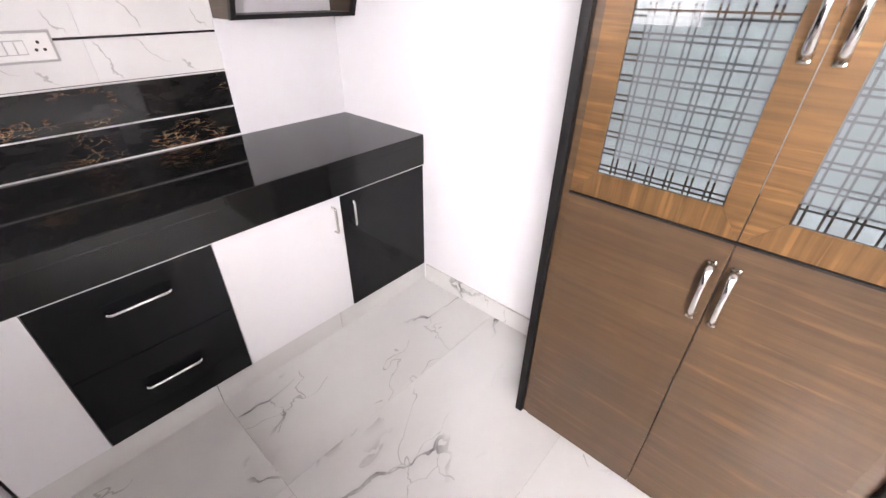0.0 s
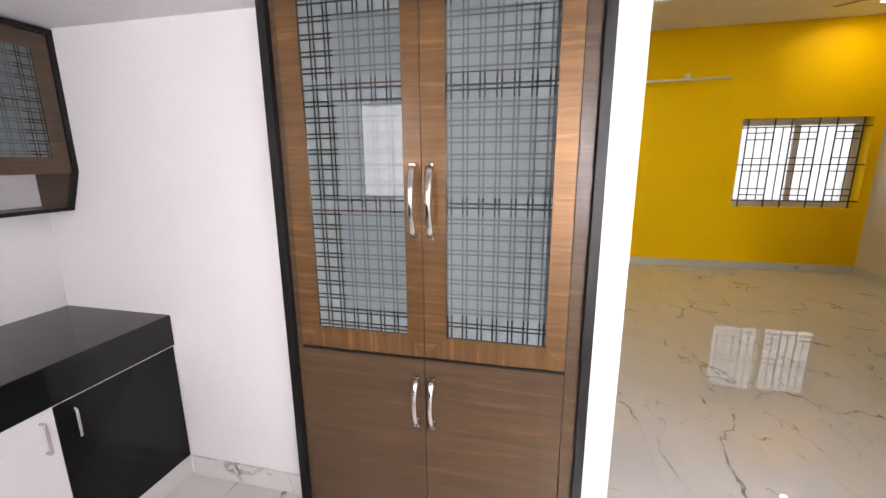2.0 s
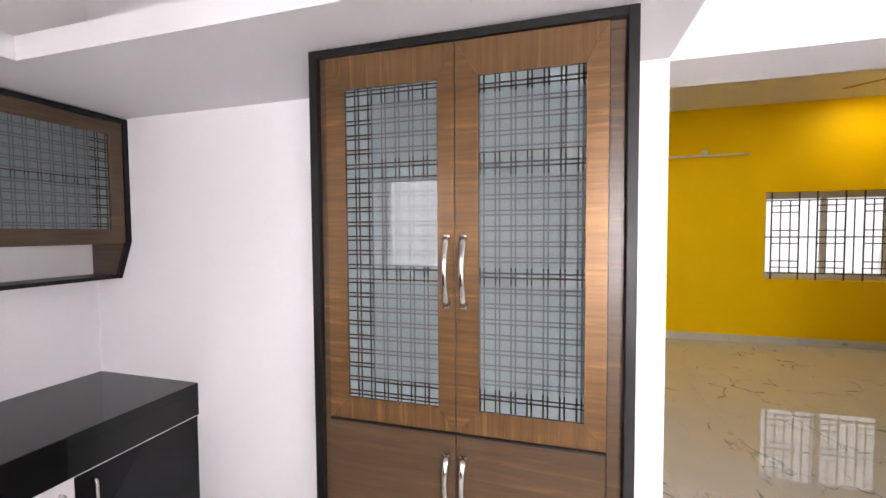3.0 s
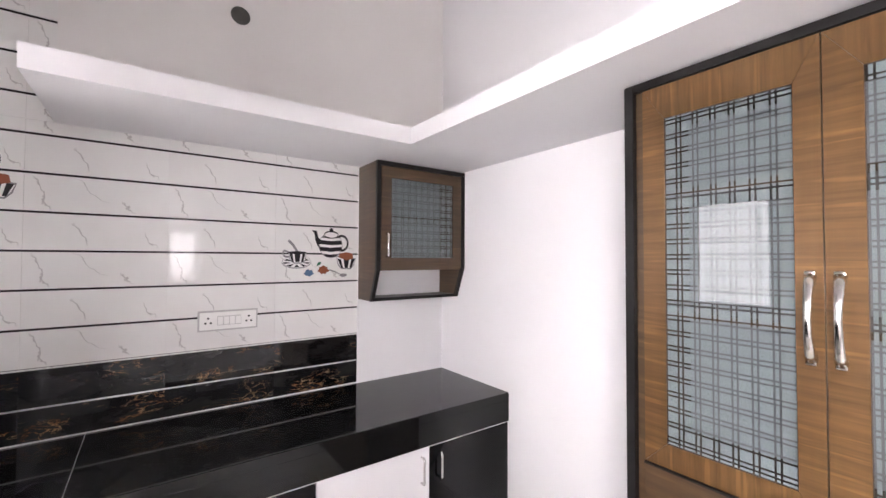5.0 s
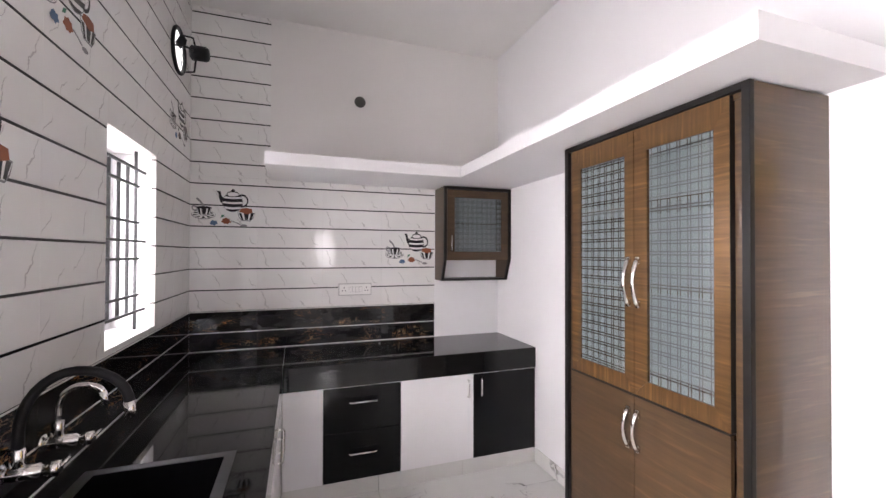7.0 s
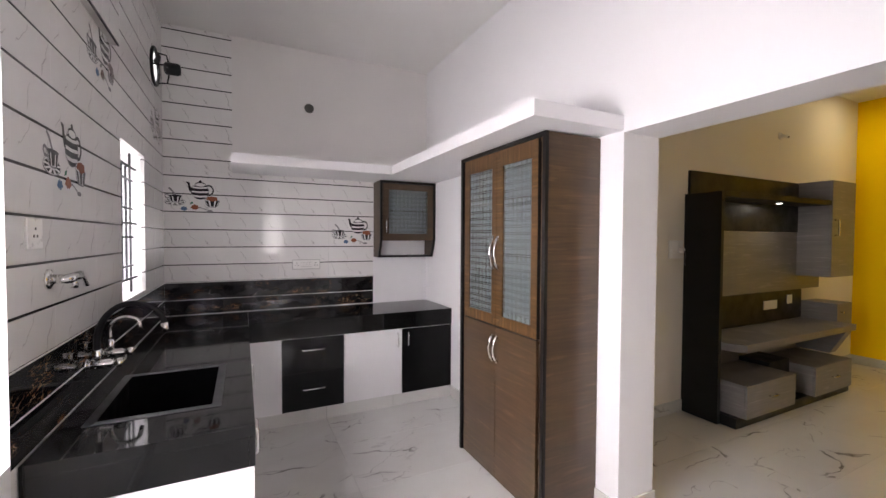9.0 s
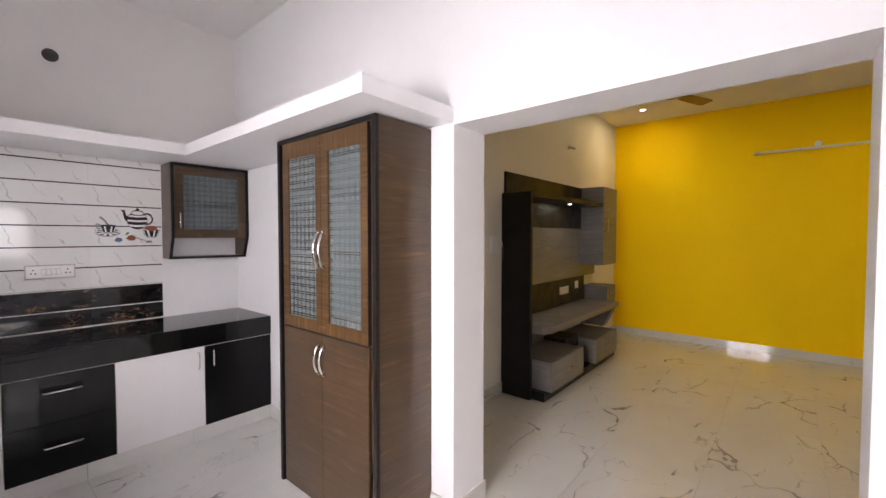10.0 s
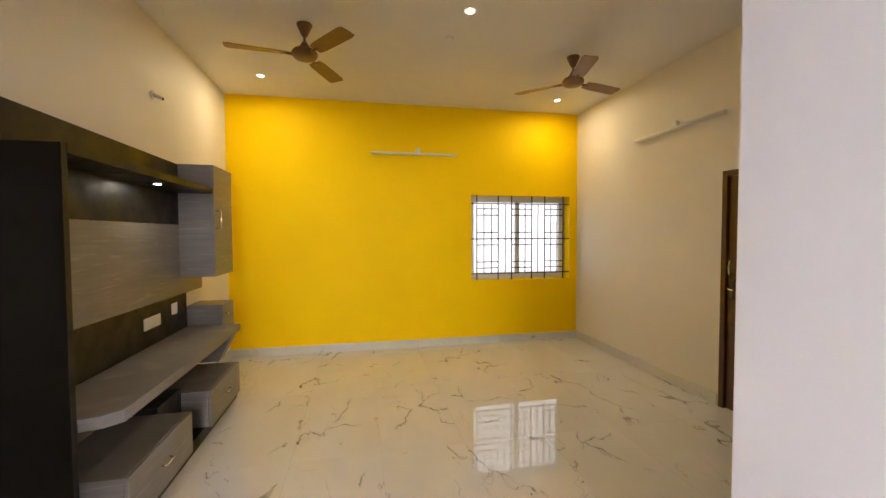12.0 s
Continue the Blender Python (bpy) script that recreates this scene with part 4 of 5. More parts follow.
part("cover_strip", box(HX0 + 0.052, 1.679, HY0 + 0.001, HY0 + 0.018, 0.987, 0.9935, 0.001), EDGE, hutch, "dark strip between upper and lower doors")


def mitred(door, x0, x1, z0, z1, wl, wr, wb, wt):
    """Four mitred boards round a pane, as parts of the door."""
    a, b, c, d = (x0, z0), (x1, z0), (x1, z1), (x0, z1)
    e, f, g_, h = (x0 + wl, z0 + wb), (x1 - wr, z0 + wb), (x1 - wr, z1 - wt), (x0 + wl, z1 - wt)
    for name, quad, m in (("rail", (a, b, f, e), SHEEN_RAIL), ("stile", (b, c, g_, f), SHEEN_WOOD), ("rail", (c, d, h, g_), SHEEN_RAIL), ("stile", (d, a, e, h), SHEEN_WOOD)):
        cx, cz = sum(q[0] for q in quad) / 4, sum(q[1] for q in quad) / 4
        part(name, prism([(cx + (u - cx) * 0.9985, cz + (v - cz) * 0.9990) for u, v in quad], "y", HY0 + 0.006, HY0 + 0.022), m, door)


for x0, x1, gx0_, gx1_, hx in ((HX0 + 0.053, 1.2760, 0.937, 1.226, 1.254), (1.2785, 1.678, 1.344, 1.624, 1.303)):
    d = part("glass_door", hoop(x0 + 0.001, x1 - 0.001, 0.996, 2.093, gx0_ - x0 - 0.007, x1 - gx1_ - 0.007, 0.062, 0.092, 0.0222, 0.026, lambda u, dep: (u, HY0 + dep)), WOOD, hutch)
    mitred(d, x0, x1, 0.995, 2.094, gx0_ - x0, x1 - gx1_, 0.068, 0.098)
    first = (0.0267, 0.0058) if gx0_ < 1 else (0.0, 0.0320)
    etched_pane(d, gx0_, gx1_, 1.063, 1.996, *first, lambda u, dep: (u, HY0 + 0.012 + dep))
    arch_handle(d, hx, HY0 + 0.006, 1.366, 1.552)
    d = part("door", box(x0, x1, HY0 + 0.006, HY0 + 0.024, 0.012, 0.986, 0.0015), WOOD, hutch)
    arch_handle(d, hx - 0.003, HY0 + 0.006, 0.775, 0.925)


# printed motifs on the wall tiles
def motif(place, base, label):
    """A printed tea set; place maps motif units (right, up) and a layer to the wall."""
    m = thing("tea_set_print", base, label, "tile print", "tea set prints")

    def blob(bm, outline, layer):
        t0, t1 = 0.0004 + 0.0004 * layer, 0.0008 + 0.0004 * layer
        lo = [bm.verts.new(place(u, v, t0)) for u, v in outline]
        hi = [bm.verts.new(place(u, v, t1)) for u, v in outline]
        bm.faces.new(lo)
        bm.faces.new(hi)
        k = len(outline)
        for i in range(k):
            bm.faces.new((lo[i], lo[(i + 1) % k], hi[(i + 1) % k], hi[i]))
        return bm

    def oval(u, v, a, b, n=24, start=0.0, end=2 * math.pi):
        return [(u + a * math.cos(start + (end - start) * i / n), v + b * math.sin(start + (end - start) * i / n)) for i in range(n)]

    def band(path, w):
        left, right = [], []
        for i, p in enumerate(path):
            a, b = path[max(i - 1, 0)], path[min(i + 1, len(path) - 1)]
            dx, dy = b[0] - a[0], b[1] - a[1]
            s = math.hypot(dx, dy) or 1
            ww = w[i] if isinstance(w, list) else w
            left.append((p[0] - dy / s * ww, p[1] + dx / s * ww))
            right.append((p[0] + dy / s * ww, p[1] - dx / s * ww))
        return left + right[::-1]

    def strips(bm, path, w, layer):
        for a, b in zip(path, path[1:]):
            blob(bm, band([a, b], w), layer)
        return bm

    pot = part("teapot", blob(bmesh.new(), oval(490, 250, 104, 76), 1), PRINT_WHITE, m)
    part("outline", blob(bmesh.new(), oval(490, 250, 109, 80), 0), PRINT_GREY, pot)
    rings = bmesh.new()
    for v, h in ((190, 12), (230, 13), (272, 13), (312, 9)):
        wdt = [104 * math.sqrt(max(0.02, 1 - ((vv - 250) / 77) ** 2)) for vv in (v - h, v + h)]
        blob(rings, [(490 - wdt[0], v - h), (490 - wdt[1], v + h), (490, v + h + 6), (490 + wdt[1], v + h), (490 + wdt[0], v - h), (490, v - h + 6)], 2)
    part("stripe", rings, PRINT_BLACK, pot)
    part("lid", blob(bmesh.new(), oval(494, 184, 58, 17), 3), PRINT_WHITE, pot)
    part("knob", blob(bmesh.new(), oval(494, 152, 18, 12), 3), PRINT_BLACK, pot)
    part("spout", blob(bmesh.new(), [(392, 268), (404, 215), (380, 205), (366, 162), (322, 158), (345, 180), (352, 220), (368, 250)], 1), PRINT_BLACK, pot)
    loop = [(590 + 58 * math.cos(a), 235 - 48 * math.sin(a)) for a in [radians(130 - 26 * k) for k in range(11)]]
    part("handle", strips(bmesh.new(), loop, 8, 1), PRINT_BLACK, pot)
    part("lid_rim", blob(bmesh.new(), oval(494, 180, 64, 22), 2), PRINT_BLACK, pot)
    saucer = part("saucer", blob(bmesh.new(), oval(198, 355, 116, 34), 1), PRINT_WHITE, m)
    part("outline", blob(bmesh.new(), oval(198, 357, 121, 38), 0), PRINT_GREY, saucer)
    spokes = bmesh.new()
    for k in range(9):
        a = radians(40 * k + 10)
        blob(spokes, [(198 + 40 * math.cos(a), 357 + 12 * math.sin(a)), (198 + 108 * math.cos(a - 0.2), 356 + 31 * math.sin(a - 0.2)), (198 + 108 * math.cos(a + 0.2), 356 + 31 * math.sin(a + 0.2))], 2)
    part("stripe", spokes, PRINT_BLACK, saucer)
    cup = part("cup", blob(bmesh.new(), [(132, 298), (275, 303), (262, 345), (232, 358), (178, 358), (145, 340)], 4), PRINT_WHITE, m)
    part("outline", blob(bmesh.new(), [(126, 292), (281, 297), (267, 350), (234, 365), (176, 365), (139, 345)], 3), PRINT_GREY, cup)
    cs = bmesh.new()
    for u, w in ((148, 13), (203, 26), (258, 13)):
        blob(cs, [(u - w, 300), (u + w, 302), (u + w * 0.6 + (203 - u) * 0.3, 355), (u - w * 0.6 + (203 - u) * 0.3, 355)], 5)
    part("stripe", cs, PRINT_BLACK, cup)
    part("rim", blob(bmesh.new(), oval(204, 299, 76, 9), 6), PRINT_BLACK, cup)
    part("handle", strips(bmesh.new(), [(140, 300), (100, 286), (84, 300), (98, 322), (138, 325)], 6, 1), PRINT_GREY, cup)
    part("spoon", strips(bmesh.new(), [(208, 300), (165, 250), (128, 226)], 9, 1), PRINT_GREY, cup)
    sugar = part("bowl", blob(bmesh.new(), [(545, 322), (718, 340), (702, 372), (672, 396), (588, 392), (562, 368)], 4), PRINT_WHITE, m)
    part("outline", blob(bmesh.new(), [(538, 314), (726, 332), (709, 376), (676, 404), (584, 400), (554, 373)], 3), PRINT_GREY, sugar)
    bs = bmesh.new()
    for u, w in ((568, 16), (634, 27), (698, 16)):
        blob(bs, [(u - w, 334), (u + w, 338), (u + w * 0.55 + (634 - u) * 0.4, 394), (u - w * 0.55 + (634 - u) * 0.4, 392)], 5)
    part("stripe", bs, PRINT_BLACK, sugar)
    part("filling", blob(bmesh.new(), [(556, 325), (575, 300), (630, 292), (692, 300), (700, 332), (640, 345)], 6), PRINT_RED, sugar)
    flower = part("flower", blob(bmesh.new(), [(425 + (46 + 8 * math.sin(5 * a)) * math.cos(a), 405 + (25 + 4 * math.sin(7 * a)) * math.sin(a)) for a in [2 * math.pi * k / 28 for k in range(28)]], 1), PRINT_RED, m)
    part("leaf", blob(bmesh.new(), [(365, 380), (378, 358), (408, 352), (398, 372)], 1), PRINT_GREEN, flower)
    part("flower", blob(bmesh.new(), [(300 + (38 + 7 * math.sin(5 * a)) * math.cos(a), 422 + (20 + 4 * math.sin(6 * a)) * math.sin(a)) for a in [2 * math.pi * k / 24 for k in range(24)]], 1), PRINT_BLUE, m)
    tea = part("teaspoon", strips(bmesh.new(), [(475, 403), (525, 416), (572, 432)], 4, 1), PRINT_GREY, m)
    part("spoon_bowl", blob(bmesh.new(), oval(606, 440, 36, 11), 1), PRINT_GREY, tea)
    return m


U, V = 0.00064, 0.00089
FACE_X, FACE_Y = XB - BED + 0.0152, YW + 0.0002


def on_back(y80, lid):
    return lambda u, v, t: (FACE_X + t, y80 + (u - 80) * U, lid - (v - 145) * V)


def on_side(x80, lid):
    return lambda u, v, t: (x80 - (u - 80) * U, FACE_Y + t, lid - (v - 145) * V)


PRINTS = "glazed print of a striped teapot, cup and flowers"
motif(on_back(-0.628, 2.040), (FACE_X, -0.42, 1.94), PRINTS)
motif(on_back(0.770, 1.755), (FACE_X, 0.98, 1.65), PRINTS)
motif(on_side(1.610, 1.985), (1.40, FACE_Y, 1.88), PRINTS)
motif(on_side(1.150, 2.560), (0.94, FACE_Y, 2.45), PRINTS)
motif(on_side(-0.205, 2.560), (-0.41, FACE_Y, 2.45), PRINTS)

# switch plate beside the opening
sp = thing("switch_plate", (3.72, YK, 1.42), "white modular switch plate beside the opening", "switch")
part("frame", box(3.602, 3.841, YK - 0.006, YK, 1.418, 1.588, 0.002), SHADE_PLASTIC, sp, "pale grey frame")
pl = part("plate", box(3.608, 3.835, YK - 0.0105, YK - 0.0062, 1.424, 1.582, 0.002), PLASTIC, sp)
for r in range(2):
    for k in range(5):
        x = 3.650 + 0.030 * k
        # raised grey pad; its border paints the switch's gap as shaded
        part("switch_gap", box(x - 0.001, x + 0.028, YK - 0.0109, YK - 0.0106, 1.441 + 0.064 * r, 1.501 + 0.064 * r), SHADE_PLASTIC, pl)
        part("switch", box(x + 0.0005, x + 0.0265, YK - 0.0140, YK - 0.0110, 1.442 + 0.064 * r, 1.500 + 0.064 * r, 0.0015), PLASTIC, pl)

# ---- living room ----
tv = thing("media_unit", (1.30, 4.55, 0.0), "black and grey laminate media wall unit with drawers", "media unit")
part("side_panel", box(XL, 1.430, 3.520, 3.560, 0.0, 1.953, 0.002), BLACK_MATT, tv)
part("upper_panel", box(XL, 1.140, 3.575, 5.560, 1.632, 2.168, 0.002), BLACK_MATT, tv)
part("edge_panel", box(XL, 1.138, 3.560, 3.575, 1.953, 2.168, 0.002), BLACK_MATT, tv)
part("middle_panel", box(XL, 1.136, 3.560, 5.960, 1.008, 1.630, 0.001), GREY_WOOD, tv, "grey wood-grain back panel")
part("lower_panel", box(XL, 1.140, 3.560, 5.560, 0.690, 1.006, 0.001), BLACK_MATT, tv)
part("base_panel", box(XL, 1.140, 3.560, 5.560, 0.086, 0.626, 0.001), GREY_WOOD, tv)
ledge = part("light_shelf", box(1.140, 1.432, 3.560, 5.420, 1.910, 1.957, 0.002), BLACK_MATT, tv)
part("downlight", lathe([(0.0, 0), (0.024, 0), (0.026, 0.004), (0.0, 0.006)], (1.29, 4.72, 1.9045)), LED_GLOW, ledge, "small lit downlight")
cab = part("wall_box", box(XL, 1.412, 5.440, 5.960, 1.162, 2.170, 0.002), GREY_WOOD, tv, "grey wood-grain hanging cabinet")
cd = part("door", box(1.413, 1.431, 5.440, 5.960, 1.162, 2.170, 0.002), GREY_WOOD, cab)
part("handle", rod([(1.431, 5.50, 1.60), (1.468, 5.50, 1.60), (1.468, 5.50, 1.76), (1.431, 5.50, 1.76)], 0.009, 8), CHROME, cd, "chrome bar handle")
shelf_out = [(1.140, 3.560), (1.432, 3.560), (1.520, 3.585), (1.583, 3.645), (1.583, 5.610), (1.140, 5.610)]
part("long_shelf", prism(shelf_out, "z", 0.628, 0.688), GREY_WOOD, tv, "thick grey shelf with a clipped corner")
sb = part("small_box", box(XL, 1.430, 5.613, 5.955, 0.60, 0.872, 0.002), GREY_WOOD, tv)
part("knob", lathe([(0.0, 0), (0.008, 0), (0.006, 0.012), (0.013, 0.018), (0.011, 0.026), (0.0, 0.028)], (1.430, 5.70, 0.78), "X", 16), CHROME, sb)
part("bracket", prism([(1.140, 0.370), (1.430, 0.370), (1.560, 0.627), (1.140, 0.627)], "y", 5.470, 5.605), GREY_WOOD, tv)
for y0, y1 in ((3.612, 4.375), (4.735, 5.466)):
    b = part("drawer_box", box(1.140, 1.586, y0, y1, 0.088, 0.362, 0.002), GREY_WOOD, tv)
    f = part("drawer_front", box(1.588, 1.606, y0, y1, 0.088, 0.362, 0.0025), GREY_WOOD, b)
    ym = (y0 + y1) / 2
    part("handle", rod([(1.606, ym - 0.05, 0.236), (1.630, ym - 0.05, 0.234), (1.630, ym + 0.05, 0.234), (1.606, ym + 0.05, 0.236)], 0.0055, 8), CHROME, f, "chrome bar handle")
part("plinth", box(XL + 0.012, 1.555, 3.562, 5.56, 0.0, 0.086, 0.001), BLACK_MATT, tv)
part("middle_block", box(1.141, 1.40, 4.376, 4.734, 0.087, 0.40, 0.001), BLACK_MATT, tv)
for y0, y1, z0, z1 in ((4.79, 5.04, 0.825, 0.915), (5.25, 5.345, 0.86, 0.955)):
    p = part("socket_plate", box(1.140, 1.149, y0, y1, z0, z1, 0.003), PLASTIC, tv, "white socket plate")

# wall switch board beside the media unit, with its hanging lead
wb = thing("switch_board", (XL, 3.40, 1.38), "white switch board beside the media unit", "switch")
pl = part("plate", box(XL, XL + 0.011, 3.305, 3.495, 1.380, 1.540, 0.003), PLASTIC, wb)
for z0, z1 in ((1.512, 1.533), (1.462, 1.508), (1.446, 1.458), (1.398, 1.442)):
    part("switch", box(XL + 0.010, XL + 0.0155, 3.325, 3.420, z0, z1, 0.002), PLASTIC, pl)
part("plug", lathe([(0.0, 0.0), (0.026, 0.0), (0.024, 0.03), (0.012, 0.038), (0.0, 0.038)], (XL + 0.0105, 3.455, 1.455), "X", 20), PLASTIC, pl, "round white plug")
solid("cable", rod([(XL + 0.044, 3.455, 1.450), (XL + 0.058, 3.456, 1.42), (XL + 0.05, 3.460, 1.37), (XL + 0.035, 3.480, 1.335), (XL + 0.022, 3.505, 1.325), (XL + 0.02, 3.516, 1.325)], 0.005, 8), STEEL, "thin grey lead hanging from the switch board", "cable")


def ceiling_fan(x, y, first):
    f = thing("ceiling_fan", (x, y, CEIL_L), "brown three-blade ceiling fan standing still", "fan", "ceiling fans")
    part("canopy", lathe([(0.0, -0.10), (0.02, -0.10), (0.028, -0.085), (0.06, -0.015), (0.062, 0.0), (0.0, 0.0)], (x, y, CEIL_L)), FANMAT, f)
    part("rod", rod([(x, y, CEIL_L - 0.08), (x, y, CEIL_L - 0.20)], 0.010), FANMAT, f)
    part("lower_cup", lathe([(0.0, -0.21), (0.05, -0.21), (0.038, -0.175), (0.018, -0.14), (0.0, -0.14)], (x, y, CEIL_L)), FANMAT, f)
    part("motor", lathe([(0.0, -0.285), (0.05, -0.285), (0.085, -0.275), (0.102, -0.255), (0.105, -0.235), (0.09, -0.212), (0.04, -0.200), (0.0, -0.200)], (x, y, CEIL_L)), FANMAT, f)
    for k in range(3):
        a = radians(first + 120 * k)
        c, s = math.cos(a), math.sin(a)
        bl = bmesh.new()
        rows = []
        for r, w, tilt in ((0.155, 0.050, 0.010), (0.22, 0.060, 0.012), (0.40, 0.066, 0.011), (0.56, 0.070, 0.010), (0.60, 0.058, 0.008)):
            rows.append([(x + r * c - sg * w * s, y + r * s + sg * w * c, CEIL_L - 0.245 - sg * tilt) for sg in (-1, 1)])
        for dz in (0, -0.004):
            vs = [[bl.verts.new((p[0], p[1], p[2] + dz)) for p in row] for row in rows]
            for ra, rb in zip(vs, vs[1:]):
                bl.faces.new((ra[0], ra[1], rb[1], rb[0]))
            if dz == 0:
                up = vs
        for i in range(len(rows) - 1):
            for j in (0, 1):
                bl.faces.new((up[i][j], up[i + 1][j], vs[i + 1][j], vs[i][j]))
        bl.faces.new((up[0][0], up[0][1], vs[0][1], vs[0][0]))
        bl.faces.new((up[-1][0], up[-1][1], vs[-1][1], vs[-1][0]))
        b = part("blade", bl, FANMAT, f)
        part("blade_arm", rod([(x + 0.09 * c, y + 0.09 * s, CEIL_L - 0.252), (x + 0.20 * c, y + 0.20 * s, CEIL_L - 0.243)], 0.012, 8), FANMAT, b)
    return f


ceiling_fan(2.289, 4.985, 67)
ceiling_fan(4.781, 5.122, 135)
for sx, sy in SPOTS:
    s = thing("spotlight", (sx, sy, CEIL_L), "small round recessed ceiling spotlight, lit warm", "lamp", "ceiling spots")
    part("bezel", rod([(sx + 0.042 * math.cos(a * math.pi / 12), sy + 0.042 * math.sin(a * math.pi / 12), CEIL_L - 0.003) for a in range(24)], 0.006, 8, None, True), PLASTIC, s)
    part("lens", lathe([(0.0, -0.012), (0.02, -0.010), (0.029, -0.004), (0.029, -0.001), (0.0, -0.001)], (sx, sy, CEIL_L)), SPOT_GLOW, s, "glowing warm lens")
solid("ceiling_rose", lathe([(0.0, -0.024), (0.02, -0.024), (0.034, -0.016), (0.038, 0.0), (0.0, 0.0)], (3.509, 4.98, CEIL_L)), PLASTIC, "small white ceiling rose without a lamp", "ceiling rose")


def tube_light(a, b, out, mid, label):
    a, b, o = Vector(a), Vector(b), Vector(out)
    t = thing("tube_light", tuple((a + b) / 2), label, "lamp")
    part("tube", rod([a + o * 0.045, b + o * 0.045], 0.013, 10), TUBE, t)
    d = (b - a).normalized()
    bt = bmesh.new()
    rod([a + o * 0.010, b + o * 0.010], 0.012, 6, bt)
    part("batten", bt, PLASTIC, t)
    for p in (a, b):
        q = p + (d if p is a else -d) * 0.012
        part("end_cap", rod([p + o * 0.03 - d * 0.014, p + o * 0.03 + d * 0.014], 0.017, 8), PLASTIC, t)
    part("holder", rod([a + (b - a) * mid + Vector((0, 0, 0.045)) + o * 0.001, a + (b - a) * mid + Vector((0, 0, 0.045)) + o * 0.035], 0.034, 16), PLASTIC, t)


tube_light((2.890, YY, 2.612), (4.005, YY, 2.612), (0, -1, 0), 0.54, "unlit white tube light on the yellow wall")
tube_light((XR, 5.55, 2.587), (XR, 4.41, 2.587), (-1, 0, 0), 0.5, "unlit white tube light on the cream wall")
bh = thing("bulb_holder", (XL, 5.08, 2.65), "white angled bulb holder on the cream wall", "lamp holder")
part("rose", lathe([(0.0, 0), (0.036, 0), (0.032, 0.012), (0.0, 0.014)], (XL, 5.08, 2.65), "X", 20), PLASTIC, bh)
part("socket", rod([(XL + 0.010, 5.08, 2.650), (XL + 0.055, 5.08, 2.635), (XL + 0.075, 5.08, 2.625)], 0.015, 14), PLASTIC, bh)
part("mouth", rod([(XL + 0.073, 5.08, 2.6257), (XL + 0.079, 5.08, 2.6237)], 0.012, 14), HOLE, bh)

# ---- laid pieces ----
# wall tiles, each in rows parted by a dark glazed stripe
ROW, WIDE, S0 = 0.1541, 0.466, 1.305
ROWS_Z = [S0 + ROW * k for k in range(-1, 15)]
BLACK_TOP = 1.150
tile_mesh = {}


def tile(parent, axis, a0, a1, z0, z1, material, face, name="tile"):
    """One tile on the back wall (axis y) or the window wall (axis x), its face at the given place."""
    w, h = round(a1 - a0, 4), round(z1 - z0, 4)
    if w < 0.012 or h < 0.012:
        return
    key = (axis, w, h, material.name)
    if key not in tile_mesh:
        g_ = 0.0004
        bm = box(-0.007, 0.0, g_, w - g_, g_, h - g_) if axis == "y" else box(g_, w - g_, -0.007, 0.0, g_, h - g_)
        bmesh.ops.bevel(bm, geom=bm.edges[:], offset=0.0006, segments=1, affect="EDGES")
        tile_mesh[key] = mesh_of("tile", bm, material)
    ob = new(name, tile_mesh[key])
    ob.location = (face, a0, z0) if axis == "y" else (a0, face, z0)
    ob.parent = parent


def cut(a0, a1, z0, z1, holes):
    """What is left of a rectangle beside rectangular holes."""
    pieces = [(a0, a1, z0, z1)]
    for h0, h1, hz0, hz1 in holes:
        out = []
        for p0, p1, q0, q1 in pieces:
            if p1 <= h0 or p0 >= h1 or q1 <= hz0 or q0 >= hz1:
                out.append((p0, p1, q0, q1))
                continue
            if p0 < h0:
                out.append((p0, h0, q0, q1))
            if p1 > h1:
                out.append((h1, p1, q0, q1))
            if q0 < hz0:
                out.append((max(p0, h0), min(p1, h1), q0, hz0))
            if q1 > hz1:
                out.append((max(p0, h0), min(p1, h1), hz1, q1))
        pieces = out
    return pieces


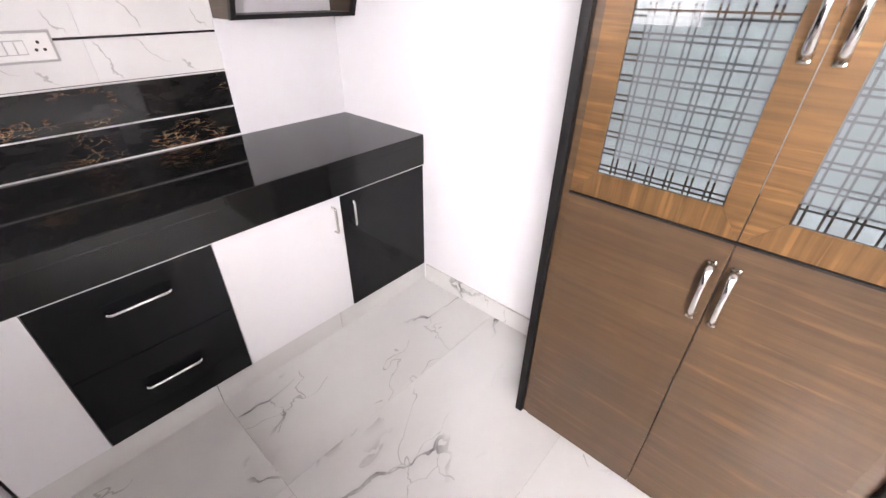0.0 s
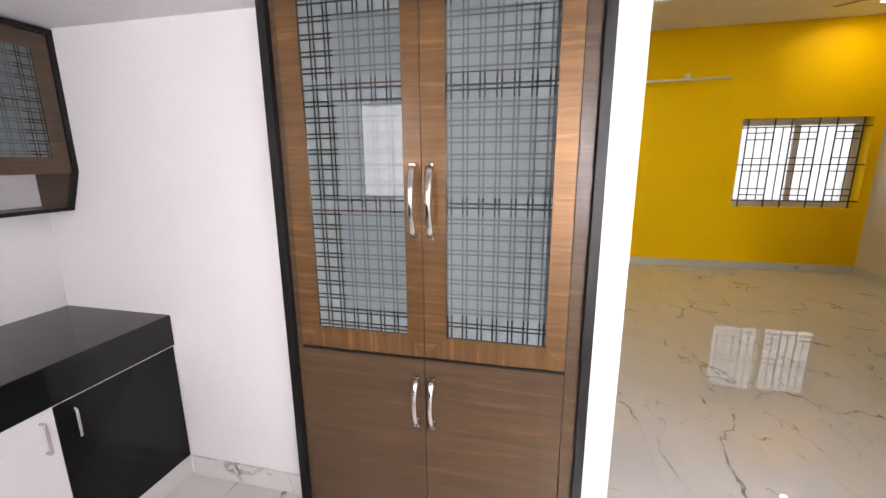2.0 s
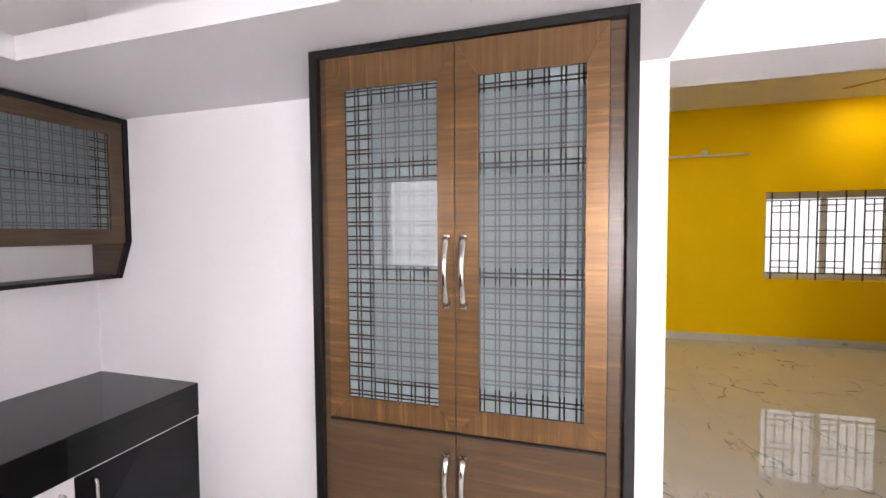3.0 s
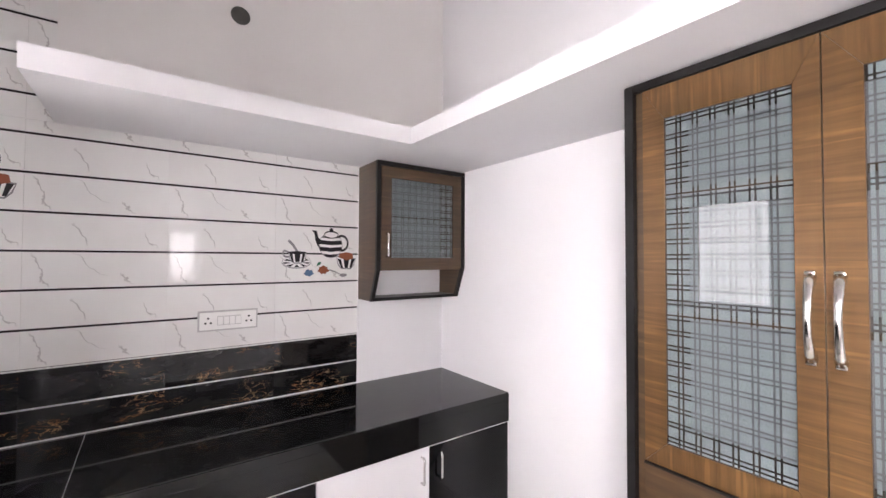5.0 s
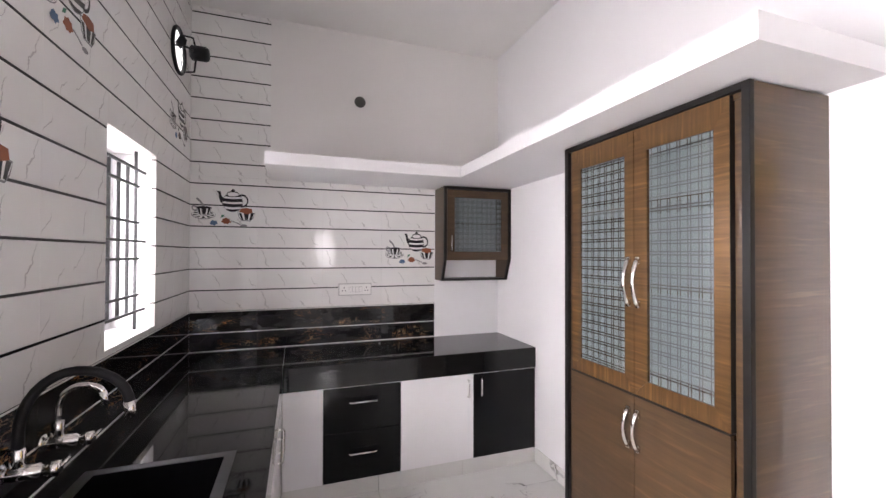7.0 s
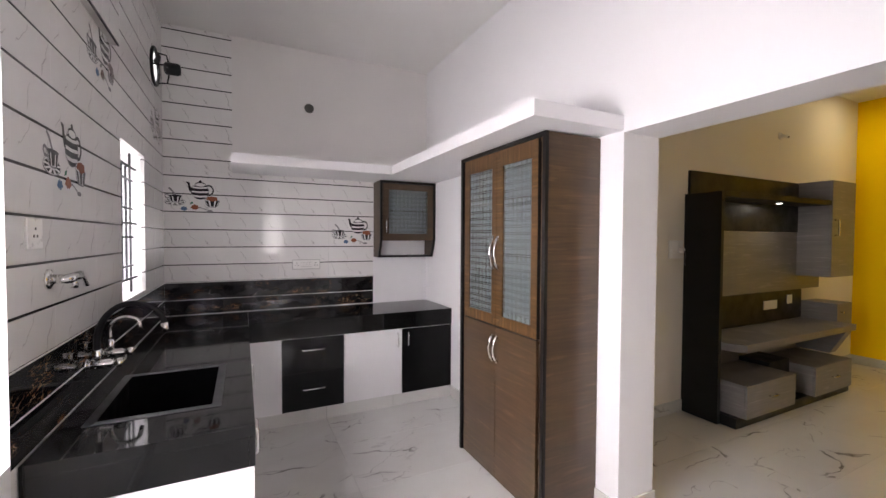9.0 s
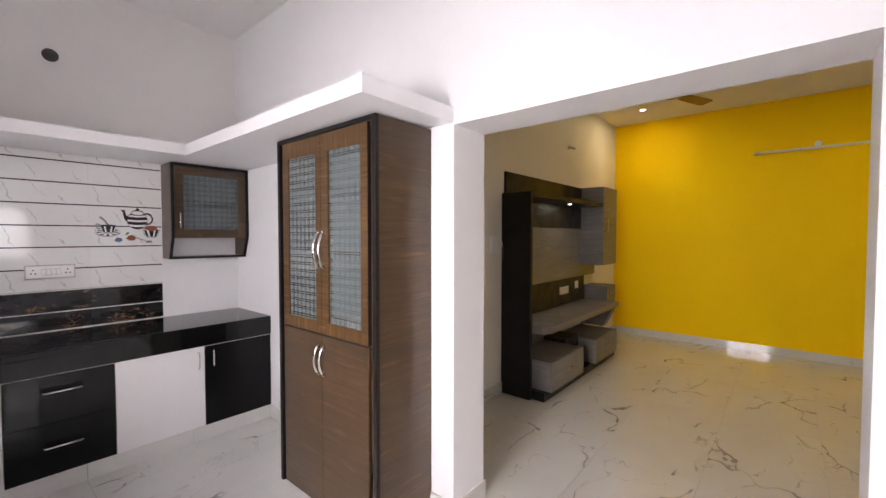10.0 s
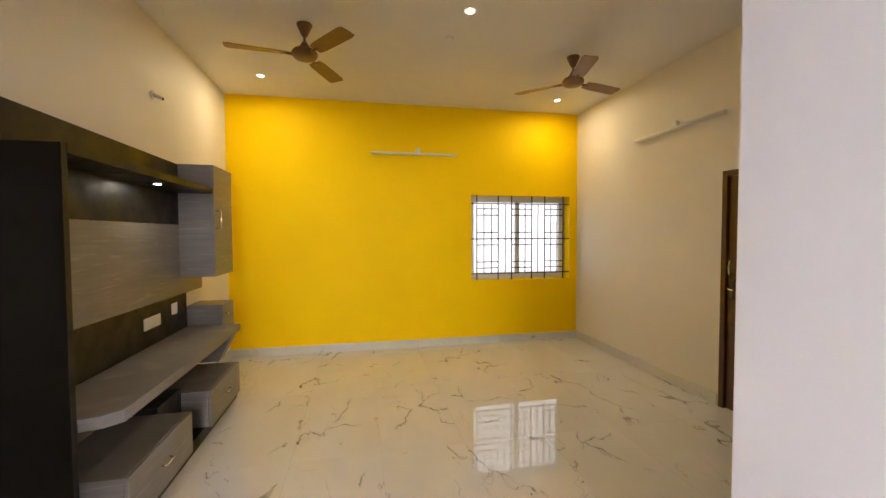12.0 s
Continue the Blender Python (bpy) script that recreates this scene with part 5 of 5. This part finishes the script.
def tiled(parent, axis, starts, lo, hi, top, holes, face, bed):
    """Rows of tiles with dark stripes from the black band up to top."""
    stripes, bedding = bmesh.new(), bmesh.new()
    t = 0.0045

    def slab_box(bm, a0, a1, z0, z1, depth):
        if axis == "y":
            box(bed, depth, a0, a1, z0, z1, 0, bm)
        else:
            box(a0, a1, bed, depth, z0, z1, 0, bm)
    for p in cut(lo, hi, 0.10, top, holes):
        slab_box(bedding, *p, face - 0.0035)
    for z in ROWS_Z:
        z0, z1 = max(z + t, BLACK_TOP + 0.004), min(z + ROW - t, top)
        if BLACK_TOP < z < top:
            for p in cut(lo, hi, z - t, z + t, holes):
                slab_box(stripes, p[0], p[1], p[2] + 0.0003, p[3] - 0.0003, face - 0.0012)
        if z1 - z0 < 0.01:
            continue
        for a, b in zip(starts, starts[1:]):
            for p in cut(max(a, lo), min(b, hi), z0, z1, holes):
                if p[1] > p[0]:
                    tile(parent, axis, *p, TILES[ROWS_Z.index(z) % 2], face)
    for p in cut(lo, hi, TOP + 0.006, BLACK_TOP - 0.004, holes):
        slab_box(stripes, *p, face - 0.0025)
    for z0, z1 in ((TOP + 0.006, 0.9945), (1.0005, BLACK_TOP - 0.004)):
        for a, b in zip(starts, starts[1:]):
            for p in cut(max(a, lo), min(b, hi), z0, z1, holes):
                if p[1] > p[0]:
                    tile(parent, axis, *p, BLACK_MARBLE, face, "black_tile")
    joints = bmesh.new()
    for z in (TOP + 0.003, 0.9975, BLACK_TOP):
        for p in cut(lo, hi, z - 0.003, z + 0.003, holes):
            slab_box(joints, *p, face - 0.0004)
    for nm, bm, m in (("tile_bed", bedding, PLASTER), ("stripe", stripes, STRIPE), ("joint", joints, LINE)):
        ob = new(nm, mesh_of(nm, bm, m))
        ob.parent = parent


ywall = tagged(new("wall_tiling_back"), "white veined wall tiles with dark stripes over black tiles", "wall tiles", "", "structure")
starts = [-0.662, -0.196, 0.270, 0.736, 1.195]
BACK_FACE = XB - BED + 0.015
tiled(ywall, "y", starts, YW, 1.195, 2.130, [], BACK_FACE, XB - BED)
xwall = tagged(new("wall_tiling_window"), "white veined wall tiles round the kitchen window", "wall tiles", "", "structure")
xs = [-0.80 + 0.466 * k for k in range(7)]
tiled(xwall, "x", xs, BACK_FACE, 1.862, CEIL_K, [W1, (0.78, 1.862, 2.535, CEIL_K)], YW, YW - BED)


def upper_tiles(parent, axis, starts, lo, hi, z_lo, face, bed):
    stripes = bmesh.new()
    for z in ROWS_Z:
        z0, z1 = max(z + 0.0045, z_lo), min(z + ROW - 0.0045, CEIL_K)
        if z_lo < z < CEIL_K:
            if axis == "y":
                box(bed, face - 0.0012, lo, hi, z - 0.0042, z + 0.0042, 0, stripes)
            else:
                box(lo, hi, bed, face - 0.0012, z - 0.0042, z + 0.0042, 0, stripes)
        if z1 - z0 > 0.01:
            for a, b in zip(starts, starts[1:]):
                if min(b, hi) > max(a, lo):
                    tile(parent, axis, max(a, lo), min(b, hi), z0, z1, TILES[ROWS_Z.index(z) % 2], face)
    ob = new("stripe", mesh_of("stripe", stripes, STRIPE))
    ob.parent = parent


bed_up = new("tile_bed", mesh_of("tile_bed", box(XB - BED, BACK_FACE - 0.0035, YW, -0.112, 2.130, CEIL_K), PLASTER))
bed_up.parent = ywall
upper_tiles(ywall, "y", starts[:3], YW, -0.112, 2.130, BACK_FACE, XB - BED)
upper_tiles(xwall, "x", xs, 0.78, 1.862, 2.535, YW + 0.0365, YW + 0.028)

# floor tiles of veined marble
slab_floor = fixed("floor", box(XB - OUT, X_END + OUT, YW - OUT, YY + OUT, -0.14, -0.004), GROUT, "polished white marble-look floor tiles with grey veins", "floor")
FW, FL = 0.61, 1.22
fl_bm = box(0.0006, FW - 0.0006, 0.0006, FL - 0.0006, -0.010, 0.0)
bmesh.ops.bevel(fl_bm, geom=fl_bm.edges[:], offset=0.0005, segments=1, affect="EDGES")
floor_mesh = mesh_of("floor_tile", fl_bm, MARBLE)
for i in range(-2, 11):
    for j in range(-1, 6):
        x, y = 0.41 + FW * i, 0.60 + FL * j
        if x > X_END or y > 1.7 and (x > XR or x + FW < XL):
            continue
        ob = new("floor_tile", floor_mesh)
        ob.location = (x, y, 0.0)
        ob.parent = slab_floor
# plain distance outside the windows
for nm, b in (("backdrop", box(-8, 14, -4.05, -4.0, -0.6, 5.5)), ("backdrop", box(-8, 14, 10.0, 10.05, -0.6, 5.5)), ("backdrop", box(13.0, 13.05, -3.9, 9.9, -0.6, 5.5))):
    fixed(nm, b, BACKDROP, "bright hazy daylight outside the windows", "backdrop")
